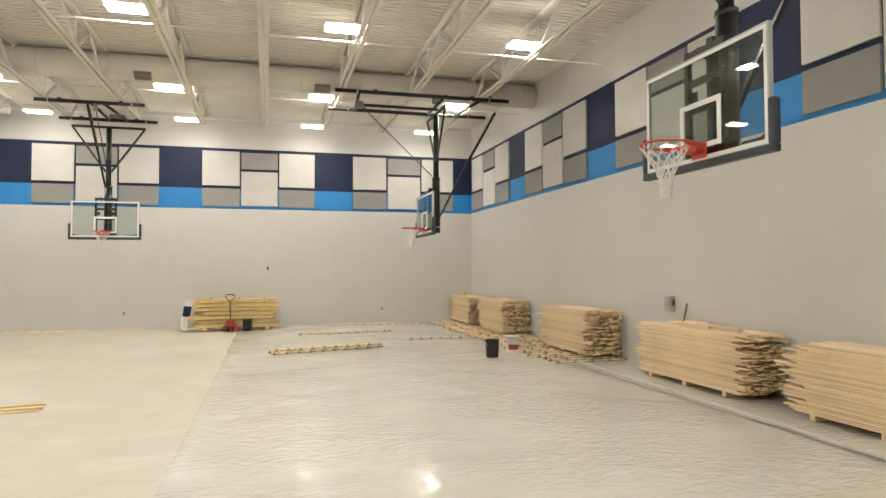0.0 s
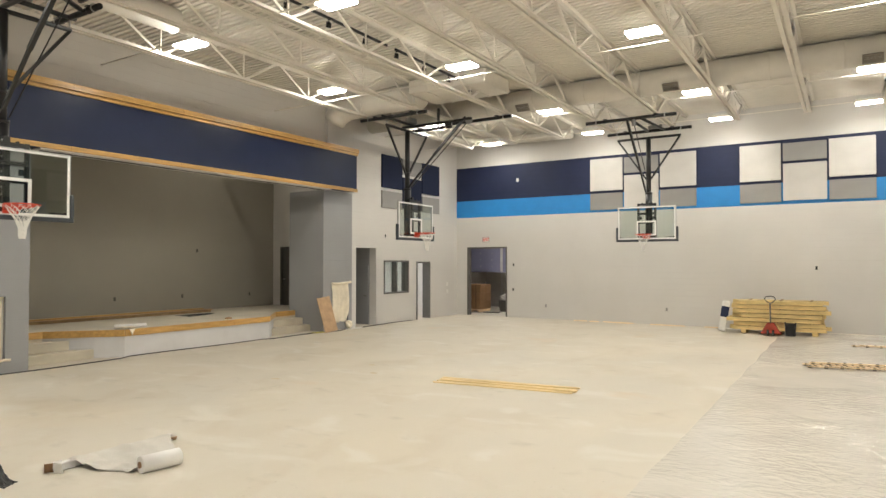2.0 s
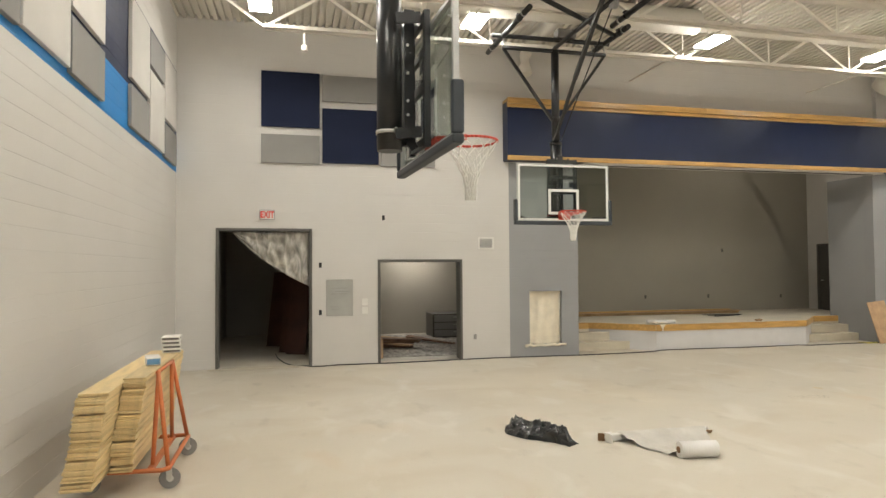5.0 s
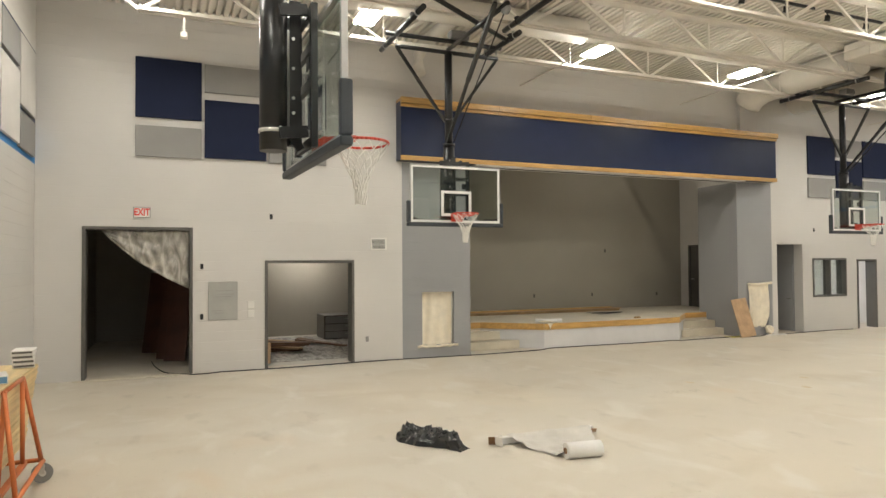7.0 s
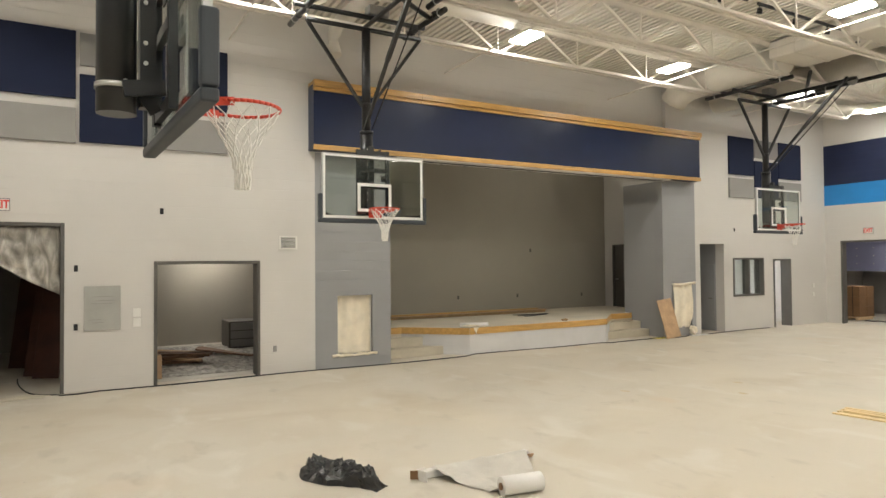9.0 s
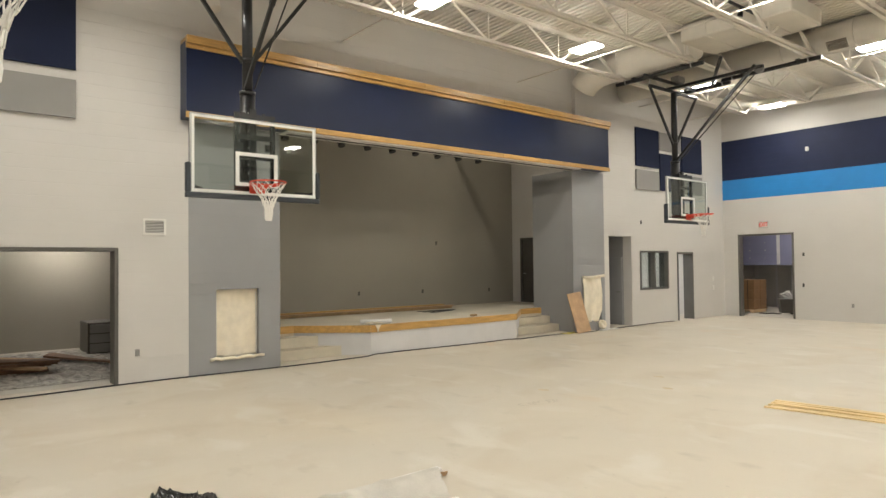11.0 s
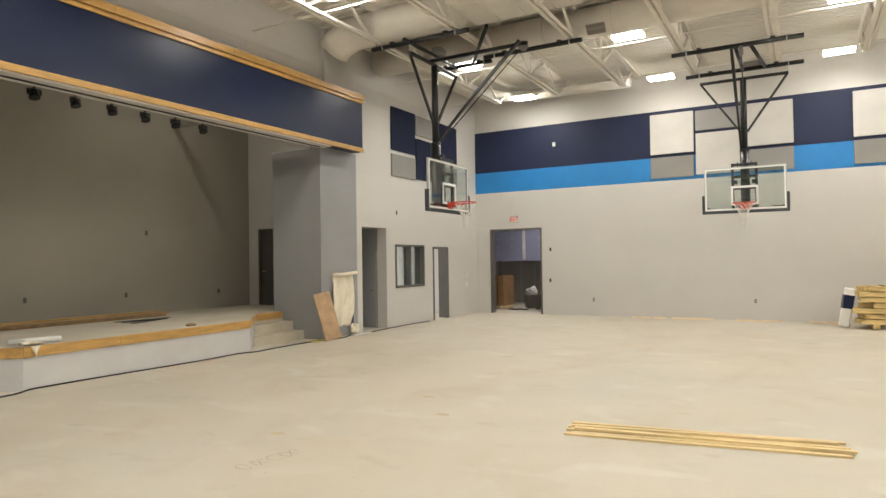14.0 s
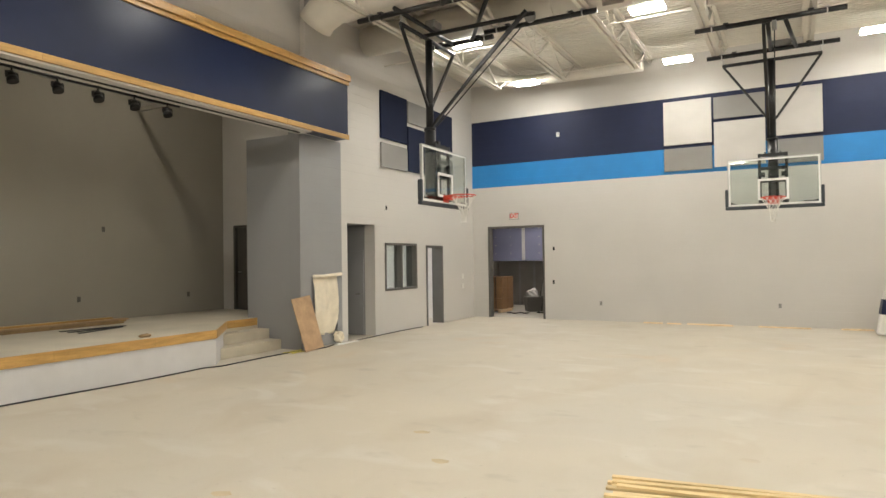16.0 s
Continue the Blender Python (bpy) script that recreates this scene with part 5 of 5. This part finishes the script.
def sheet(x0, x1, y0, y1, z, label, seed):
    nx, ny = int((x1 - x0) / 0.16), int((y1 - y0) / 0.16)
    vs = []
    for j in range(ny + 1):
        for i in range(nx + 1):
            x, y = x0 + (x1 - x0) * i / nx, y0 + (y1 - y0) * j / ny
            e = min(1, i, nx - i, j, ny - j)
            vs.append((x + (0.03 * noise.noise((y * 0.9, seed, 1)) if i in (0, nx) else 0), y, z + e * (0.004 + 0.010 * abs(noise.noise((x * 1.3, y * 2.1, seed))) + 0.012 * max(0, noise.noise((x * 0.5 + y * 0.22, y * 0.1, seed + 3))) ** 2)))
    fs = [(j * (nx + 1) + i, j * (nx + 1) + i + 1, (j + 1) * (nx + 1) + i + 1, (j + 1) * (nx + 1) + i) for j in range(ny) for i in range(nx)]
    me = bpy.data.meshes.new("plastic_sheet")
    me.from_pydata(vs, [], fs)
    me.polygons.foreach_set("use_smooth", [True] * len(fs))
    me.materials.append(M_SHEET)
    return tagged(new("plastic_sheet", me), label, "plastic sheet", "plastic sheets")


sheet(-1.22, 5.68, 3.88, 22.2, 0.002, "wrinkled clear plastic vapour sheet taped over the slab", 2)
sheet(5.64, 7.0, 3.6, 22.2, 0.018, "clear plastic vapour sheet along the wall under the lumber", 7)


bm = bmesh.new()
sweep(bm, [(5.66 + 0.05 * noise.noise((0.5 * k, 3, 1)) + 0.012 * k, 4.0 + 0.4 * k, 0.03 + 0.008 * noise.noise((k * 1.7, 1, 1))) for k in range(20)], 0.022, 8)
tagged(part("sheet_fold", bm, M_FILM), "rolled milky edge where two plastic sheets overlap", "plastic sheet")


# ---- sleepers with rubber pads ----
def sleeper(length, pads, name="floor_sleeper"):
    th = thing(name, pose(0, 0, 0), "pine floor sleeper with black rubber pads", "sleeper", "floor sleepers")
    bm = bmesh.new()
    box(bm, 0, length, -0.03, 0.03, 0.018, 0.04)
    bevel(bm, 0.002)
    part("batten", bm, M_PINE, th)
    for k in range(pads):
        x = 0.06 + (length - 0.12) * k / (pads - 1)
        boxpart("rubber_pad", (x - 0.022, x + 0.022, -0.031, 0.031, 0.0402, 0.047), M_RUB, th)
        boxpart("under_pad", (x - 0.03, x + 0.03, -0.028, 0.028, 0.0, 0.018), M_RUB, th)
    return th


base = sleeper(1.68, 5)
base.matrix_basis = pose(5.35, 11.45, 0.02)
rnd = random.Random(5)
for k in range(1, 36):
    copy_thing(base, pose(5.33 + rnd.uniform(-0.12, 0.05), 11.45 + 0.3 * k, 0.02, 0, 0, rnd.uniform(-0.8, 0.8)))
base = sleeper(2.7, 10)
base.matrix_basis = pose(-0.30, 14.75, 0.02, 0, 0, 14)
for x, y, z, a in ((-0.12, 14.55, 0.02, 15), (-0.16, 14.62, 0.076, 14.5), (-0.2, 14.42, 0.02, 16), (0.58, 18.75, 0.02, 7), (3.43, 16.6, 0.02, 3), (2.3, 21.7, 0.02, -3), (0.75, 18.95, 0.02, 5)):
    copy_thing(base, pose(x, y, z, 0, 0, a))


# ---- lumber stacks by the east wall ----
def board_mesh(w, l, h):
    bm = bmesh.new()
    box(bm, 0, w, 0, l, 0, h)
    me = bpy.data.meshes.new("board")
    bm.to_mesh(me)
    bm.free()
    me.materials.append(M_PINE)
    return me


def lumber(x0, y0, length, layers, seed):
    r = random.Random(seed)
    th = thing("lumber_stack", pose(x0, y0, 0), "stack of pale maple flooring strips with ragged ends on runners", "lumber stack", "lumber stacks")
    w, h, n = 0.098, 0.0252, 8
    meshes = [board_mesh(w - 0.0015, length + d, h - 0.0045) for d in (0, -0.12, 0.08)]
    for y in (0.35, length / 2, length - 0.35):
        boxpart("runner", (0.02, 0.78, y - 0.045, y + 0.045, 0.036, 0.113), M_PINE, th, "", 0.004)
    for k in range(layers):
        shift = r.uniform(-0.06, 0.06)
        slide = 0.008 * r.uniform(-1, 1)
        for i in range(n):
            ob = new("board", r.choice(meshes))
            ob.parent = th
            ob.location = (slide + i * w + r.uniform(-0.005, 0.005) * (i == 0), shift + r.uniform(-0.17, 0.12), 0.114 + k * h)
    return th


for y0, l, n, s in ((3.65, 2.65, 34, 1), (7.2, 2.6, 34, 2), (11.8, 2.35, 37, 3), (16.8, 2.15, 36, 4), (20.05, 2.2, 35, 5)):
    lumber(6.22, y0, l, n, s)
for k, (y, z, a, l) in enumerate(((8.45, 0.974, 6, 0.7), (8.1, 0.974, -4, 1.1), (8.9, 0.974, 3, 0.5))):
    bm = bmesh.new()
    box(bm, -0.05, 0.05, -l / 2, l / 2, 0, 0.05)
    bevel(bm, 0.003)
    ob = part("loose_strip", bm, M_PINE)
    ob.matrix_basis = pose(6.42 + 0.18 * k, y, z, 0, 0, a)
    tagged(ob, "loose maple strip lying on the lumber stack", "board", "loose strips")
bm = bmesh.new()
bmesh.ops.create_icosphere(bm, subdivisions=2, radius=0.07, matrix=Matrix.Translation((6.5, 21.4, 1.06)))
for v in bm.verts:
    v.co += 0.02 * Vector(noise.noise_vector(v.co * 12))
    v.co.z = max(v.co.z, 0.998)
tagged(part("work_glove", bm, M_YEL), "yellow work glove on the lumber stack", "glove")


# ---- flooring strips on the slab ----
pl = thing("loose_flooring", pose(-4.60, 9.52, 0, 0, 0, 9), "loose pale flooring strips lying on the slab", "boards")
for x, y, z, a, l in ((-0.02, -0.25, 0.001, -0.7, 2.52), (0.03, -0.16, 0.001, 0.9, 2.5), (-0.05, -0.075, 0.001, -0.5, 2.46), (0.02, -0.005, 0.001, 0.2, 2.52), (-0.03, 0.07, 0.001, 0.6, 2.5), (0.04, 0.15, 0.001, 1.5, 2.48),
                      (0.05, -0.12, 0.0225, -2.6, 2.5), (-0.02, 0.05, 0.0225, 1.2, 2.44), (0.0, 0.12, 0.0225, -0.8, 2.5)):
    bm = bmesh.new()
    box(bm, -l / 2, l / 2, -0.0285, 0.0285, 0, 0.021)
    bevel(bm, 0.002)
    ob = part("strip", bm, M_STRIP, pl)
    ob.matrix_basis = pose(x, y, z, 0, 0, a)

dr = random.Random(4)
for k, (x, l) in enumerate(((-7.9, 0.5), (-7.35, 0.35), (-6.5, 1.05), (-6.2, 0.6), (-4.75, 1.15), (-3.35, 0.4), (-3.2, 0.55), (-3.05, 0.3), (2.2, 1.2), (3.6, 0.9))):
    bm = bmesh.new()
    box(bm, -l / 2, l / 2, -0.032, 0.032, 0, 0.034)
    bevel(bm, 0.002)
    ob = part("floor_offcut", bm, M_PINE)
    ob.matrix_basis = pose(x, 22.24 - dr.uniform(0, 0.14) + (0 if k < 8 else -0.05), 0.012 if x > -1 else 0.001, 0, 0, dr.uniform(-4, 4))
    tagged(ob, "pale wood offcut along the foot of the wall", "offcut", "floor offcuts")

# ---- plank pile, jack and buckets by the north wall ----
pp = thing("plank_pile", pose(-1.25, 21.35, 0), "pile of yellow pine planks on skids against the wall", "lumber stack")
r = random.Random(12)
for x in (-0.95, 0.0, 0.95):
    boxpart("skid", (x - 0.07, x + 0.07, -0.45, 0.5, 0.014, 0.12), M_SHEATH, pp)
for k in range(7):
    for j in range(4):
        l = r.uniform(2.05, 2.62) if k else 2.5
        bm = bmesh.new()
        box(bm, -l / 2, l / 2, 0.002, 0.225, 0.002, 0.112)
        bevel(bm, 0.005)
        ob = part("plank", bm, M_SHEATH, pp)
        ob.matrix_basis = pose(r.uniform(-0.16, 0.16), -0.48 + 0.245 * j + (r.uniform(-0.05, 0.06) if j == 0 else 0), 0.122 + 0.13 * k, 0, 0, r.uniform(-0.5, 0.5))
    for x in (-0.8, 0.05, 0.85):
        boxpart("sticker", (x - 0.03, x + 0.03, -0.44, 0.48, 0.234 + 0.13 * k, 0.252 + 0.13 * k), M_DARKWOOD, pp)
tagged(boxpart("rolled_packaging", (-0.11, 0.11, -0.09, 0.09, 0, 0.95), M_CARD, None, "", 0.03), "white and blue wrapped roll leaning on the plank pile", "roll").matrix_basis = pose(-2.85, 21.1, 0.03, 0, 9, 8)
ob = boxpart("blue_wrap", (-0.113, 0.113, -0.093, 0.093, 0.45, 0.78), M_VAL)
ob.parent = bpy.data.objects["rolled_packaging"]
jk = thing("pallet_jack", pose(-1.42, 20.62, 0), "red pallet jack with black loop handle", "pallet jack")
for s in (-0.19, 0.19):
    boxpart("fork", (s - 0.08, s + 0.08, 0.0, 0.23, 0.05, 0.11), M_REDP, jk, "", 0.01)
bm = bmesh.new()
v = box(bm, -0.26, 0.26, -0.12, 0.0, 0.08, 0.4)
for q in v:
    if q.co.z > 0.3:
        q.co.x *= 0.35
bevel(bm, 0.01)
part("lift_body", bm, M_REDP, jk)
for s in (-0.07, 0.07):
    bm = bmesh.new()
    tube(bm, (s - 0.03, -0.12, 0.1), (s + 0.03, -0.12, 0.1), 0.09, 18)
    part("steer_wheel", bm, M_RUB, jk)
bm = bmesh.new()
tube(bm, (0, -0.12, 0.38), (0, -0.2, 0.98), 0.022, 12)
part("handle_shaft", bm, M_FRAME, jk)
bm = bmesh.new()
sweep(bm, [(0, -0.2, 0.97), (-0.09, -0.21, 1.02), (-0.15, -0.215, 1.1), (-0.1, -0.22, 1.17), (0, -0.22, 1.185), (0.1, -0.22, 1.17), (0.15, -0.215, 1.1), (0.09, -0.21, 1.02), (0, -0.2, 0.972)], 0.016, 8)
part("loop_handle", bm, M_RUB, jk)


def bucket(x, y, body, label, band=None):
    th = thing("bucket", pose(x, y, 0.016), label, "bucket", "buckets")
    bm = bmesh.new()
    n = 28
    prof = [(0.125, 0.0), (0.132, 0.02), (0.15, 0.355), (0.158, 0.36), (0.158, 0.385), (0.148, 0.385), (0.122, 0.03)]
    rings = [[bm.verts.new((r0 * math.cos(k * math.tau / n), r0 * math.sin(k * math.tau / n), z)) for k in range(n)] for r0, z in prof]
    for a, b in zip(rings, rings[1:]):
        for k in range(n):
            bm.faces.new((a[k], a[(k + 1) % n], b[(k + 1) % n], b[k])).smooth = True
    bm.faces.new(rings[0][::-1]), bm.faces.new(rings[-1])
    part("pail", bm, body, th)
    bm = bmesh.new()
    sweep(bm, [(0.16 * math.cos(a), -0.02 - 0.09 * math.sin(a), 0.35 - 0.16 * math.sin(a)) for a in [math.pi * k / 12 for k in range(13)]], 0.003, 6)
    part("bail_handle", bm, M_CHROME, th)
    if band:
        bm = bmesh.new()
        for k in range(9):
            a0, a1 = math.radians(-150 + 12 * k), math.radians(-150 + 12 * (k + 1))
            q = [bm.verts.new((rr * math.cos(a), rr * math.sin(a), z)) for a, rr, z in ((a0, 0.1425, 0.08), (a1, 0.1425, 0.08), (a1, 0.1485, 0.2), (a0, 0.1485, 0.2))]
            bm.faces.new(q)
        part("pail_label", bm, band, th, "dark red printed label")
    return th


bucket(4.45, 12.72, M_RUB, "black plastic bucket on the plastic sheet")
bucket(5.14, 13.28, M_CARD, "white plastic bucket with dark red label", M_REDP)
bucket(-0.92, 20.75, M_RUB, "black bucket beside the pallet jack")

# ---- panel cart with flooring ----
cart = thing("panel_cart", pose(0, 0, 0), "orange tubular panel cart carrying stacked thin boards", "cart")
for x0, x1 in ((-7.15, -5.95),):
    bm = bmesh.new()
    sweep(bm, [(x1 - 0.05, -2.65, 0.2), (x1, -2.6, 0.2), (x1 + 0.05, -1.94, 0.2), (x1, -1.89, 0.2), (x0, -1.89, 0.2), (x0 - 0.05, -1.94, 0.2), (x0, -2.6, 0.2), (x0 + 0.05, -2.65, 0.2)], 0.022, 10)
    part("base_rail", bm, M_CART, cart)
    for y in (-2.05, -2.45):
        bm = bmesh.new()
        bar(bm, (x0, y, 0.2), (x1, y, 0.2), 0.05, 0.035)
        part("cross_rail", bm, M_CART, cart)
    for xa, xb in ((-5.98, -6.2), (-6.05, -6.24), (-7.06, -6.94), (-7.13, -6.97)):
        bm = bmesh.new()
        tube(bm, (xa, -1.90 if xa in (-5.98, -7.13) else -2.05, 0.2), (xb, -2.035, 1.07), 0.021, 10)
        part("upright_tube", bm, M_CART, cart)
    bm = bmesh.new()
    tube(bm, (-6.18, -2.035, 1.06), (-7.0, -2.035, 1.06), 0.019, 10)
    part("top_rail", bm, M_CART, cart)
for x, y in ((-6.0, -1.89), (-7.1, -1.89), (-6.0, -2.58), (-7.1, -2.58)):
    bm = bmesh.new()
    tube(bm, (x - 0.02, y - 0.008, 0.095), (x + 0.02, y + 0.008, 0.095), 0.094, 22)
    wh = part("caster_wheel", bm, M_WHEEL, cart, "grey rubber wheel")
    bm = bmesh.new()
    tube(bm, (x - 0.029, y - 0.011, 0.095), (x + 0.029, y + 0.011, 0.095), 0.03, 12)
    part("hub", bm, M_CHROME, wh)
    for s in (-0.034, 0.034):
        bm = bmesh.new()
        bar(bm, (x + s, y, 0.09), (x + s, y, 0.19), 0.006, 0.05)
        part("fork_plate", bm, M_CHROME, wh)
r = random.Random(3)
cload = thing("board_load", pose(0, 0, 0), "two piles of thin pale boards loaded on the cart", "lumber stack")
thin = []
for w, l in ((0.235, 2.9), (0.19, 2.1)):
    bm = bmesh.new()
    box(bm, -l, 0, 0, w, 0, 0.0150)
    me = bpy.data.meshes.new("thin_board")
    bm.to_mesh(me)
    bm.free()
    me.materials.append(M_STRIP)
    thin.append(me)
for k in range(48):
    lean = 0.12 * k / 47
    ob = new("thin_board", thin[0])
    ob.parent = cload
    ob.location = (-5.34 + r.uniform(-0.02, 0.02) - (0.06 if k % 11 == 4 else 0) - (0.05 if 18 < k < 26 else 0), -2.62 + lean + r.uniform(-0.008, 0.008), 0.224 + 0.0169 * k)
    ob = new("thin_board", thin[1])
    ob.parent = cload
    ob.location = (-5.82 + r.uniform(-0.02, 0.02) + (0.05 if 8 < k < 27 else 0) - (0.07 if k % 13 == 3 else 0), -2.374 + lean + r.uniform(-0.006, 0.008), 0.224 + 0.01775 * k)


def carton(x, y, z, dims, a, label, stripe):
    th = thing("small_carton", pose(x, y, z, 0, 0, a), label, "box", "small cartons")
    w, d, h = dims
    boxpart("carton_body", (-w / 2, w / 2, -d / 2, d / 2, 0.002, h), M_CARD, th, "", 0.004)
    boxpart("print_bar", (-w / 2 + 0.02, w / 2 - 0.03, d / 2, d / 2 + 0.001, h * 0.5, h * 0.62), stripe, th)
    boxpart("print_panel", (w / 2, w / 2 + 0.001, -d / 2 + 0.01, d / 2 - 0.01, 0.012, h - 0.012), stripe, th)
    return th


for k in range(4):
    carton(-7.72 - 0.006 * k, -2.17 + 0.004 * (k % 2), 1.076 + 0.047 * k, (0.30, 0.2, 0.045), 12 - 3 * k, "flat white fastener carton stacked on the cart load", M_FRAME)
carton(-6.7, -2.18, 1.076, (0.3, 0.14, 0.08), 14, "white and blue carton on the cart load", M_BLUEC)


# ---- bag and film scraps on the slab ----
def bag():
    def bump(t, c, w):
        return math.exp(-((t - c) / w) ** 2)

    bm = bmesh.new()
    nx, ny = 64, 36
    g = []
    for j in range(ny + 1):
        row = []
        for i in range(nx + 1):
            u, v = i / nx * 2 - 1, j / ny * 2 - 1
            half = 0.30 * (0.35 + 0.65 * math.sin(math.pi * min(1, 0.12 + 0.55 * (u + 1)))) * (1 + 0.35 * noise.noise((u * 2.4, v, 7)))
            x = 0.53 * u + 0.05 * noise.noise((u * 3, v * 3, 2))
            y = v * half - 0.10 * u + 0.03 * noise.noise((u * 4, v * 4, 5))
            fall = max(0.0, 1 - abs(v) ** 2.0) ** 0.8 * min(1.0, 5 * (1 - abs(u)) + (0.55 if u < -0.8 else 0))
            crest = 0.07 + 0.11 * bump(u, 0.55, 0.26) + 0.09 * bump(u, -0.05, 0.3) + 0.07 * bump(u, -0.9, 0.14)
            fold = 1 - abs(noise.noise((u * 1.7 + v * 1.4, v * 1.9 - u, 1.5)))
            fine = 1 - abs(noise.noise((u * 5 + v * 5, v * 5 - u * 3, 4.5)))
            row.append(bm.verts.new((x, y, 0.004 + fall * (crest * (0.55 + 0.45 * fold ** 2) + 0.045 * fine ** 4))))
        g.append(row)
    for j in range(ny):
        for i in range(nx):
            bm.faces.new((g[j][i], g[j][i + 1], g[j + 1][i + 1], g[j + 1][i])).smooth = True
    return bm


ob = part("refuse_bag", bag(), M_BAG)
ob.matrix_basis = pose(-6.86, 2.2, 0, 0, 0, 32)
tagged(ob, "crumpled black plastic refuse bag on the slab", "bag")
scrap = thing("film_scrap", pose(0, 0, 0), "torn carton, clear film and film roll on the slab", "packaging")
bm = bmesh.new()
bar(bm, (-6.42, 2.86, 0.045), (-6.45, 4.2, 0.045), 0.08, 0.08)
bevel(bm, 0.01)
part("long_carton", bm, M_CARD, scrap, "long white carton")
fl = boxpart("carton_flap", (-0.05, 0.05, -0.004, 0.004, 0, 0.08), M_TAN, scrap, "torn carton flap", 0.001)
fl.matrix_basis = pose(-6.44, 4.2, 0.006, 50, 0, 70)
for q, (y, a, b) in enumerate(((2.80, 25, 62), (2.86, -20, 100), (2.83, 8, 20))):
    fl = boxpart("carton_flap", (-0.055, 0.055, -0.004, 0.004, 0, 0.11), M_CARD if q else M_BROWN, scrap, "torn carton flap", 0.001)
    fl.matrix_basis = pose(-6.44 + 0.05 * q, y, 0.004, a, 0, b)


def drape(u, v):
    lo, hi = 2.95 + 0.33 * u, 4.15 - 0.40 * u
    x = -6.41 + 0.80 * u + 0.04 * noise.noise((u * 4, v * 6, 8))
    y = lo + (hi - lo) * v + 0.04 * noise.noise((u * 5, v * 5, 3))
    return (x, y, 0.008 + max(0, 0.095 * (1 - u * 2.2)) + 0.05 * abs(noise.noise((u * 5, v * 7, 4))) * (1 - 0.6 * u) + 0.08 * max(0, u - 0.85) / 0.15)


bm = bmesh.new()
g = [[bm.verts.new(drape(i / 24, j / 30)) for i in range(25)] for j in range(31)]
for j in range(30):
    for i in range(24):
        bm.faces.new((g[j][i], g[j][i + 1], g[j + 1][i + 1], g[j + 1][i])).smooth = True
part("film_sheet", bm, M_FILM, scrap, "milky crumpled film")
bm = bmesh.new()
tube(bm, (-5.62, 3.27, 0.09), (-5.56, 3.68, 0.09), 0.088, 28)
rl = part("film_roll", bm, M_CARD, scrap, "white film roll")
bm = bmesh.new()
tube(bm, (-5.623, 3.258, 0.09), (-5.62, 3.28, 0.09), 0.034, 14)
part("roll_core", bm, M_BROWN, rl)

# ---- floor marks on the slab ----
M_SCUFF = mat("slab_dust", (0.535, 0.47, 0.375), 0.6, var=0.06, scale=3)
# chalk scribble and small marks on the slab
M_CHALK = mat("grey_marker", (0.40, 0.355, 0.295), 0.7, var=0.1)
scr = thing("slab_scribble", pose(-7.95, 7.15, 0, 0, 0, 80), "faint grey scribbled marks on the bare slab", "marks")
for k in range(4):
    bm = bmesh.new()
    pts = [(-0.3 + 0.17 * k + (0.05 + 0.012 * k) * math.cos(a), 0.09 * math.sin(a * (1 + k % 2)), 0.0022) for a in [math.tau * q / 16 for q in range(15)]]
    sweep(bm, pts, 0.0035, 4)
    for v in bm.verts:
        v.co.z = 0.001 + max(0.0, v.co.z - 0.0022) * 0.2
    part("stroke", bm, M_CHALK, scr)
M_SPOT = mat("orange_overspray", (0.54, 0.44, 0.29), 0.7, var=0.1)
for k, (x, y) in enumerate(((-7.36, 9.28), (-10.1, 7.0), (-8.52, 7.81), (-4.9, 10.5), (-8.0, 10.05))):
    bm = bmesh.new()
    n = 16
    ring = [bm.verts.new((0.09 * (1 + 0.6 * noise.noise((math.cos(a), math.sin(a), k))) * math.cos(a), 0.06 * (1 + 0.6 * noise.noise((math.sin(a), math.cos(a), k))) * math.sin(a), 0.0015)) for a in [math.tau * q / n for q in range(n)]]
    bm.faces.new(ring)
    ob = part("paint_spot", bm, M_SPOT if k % 2 == 0 else M_SCUFF)
    ob.location = (x, y, 0.0005)
    tagged(ob, "faint orange overspray spot on the slab", "marks", "slab spots")
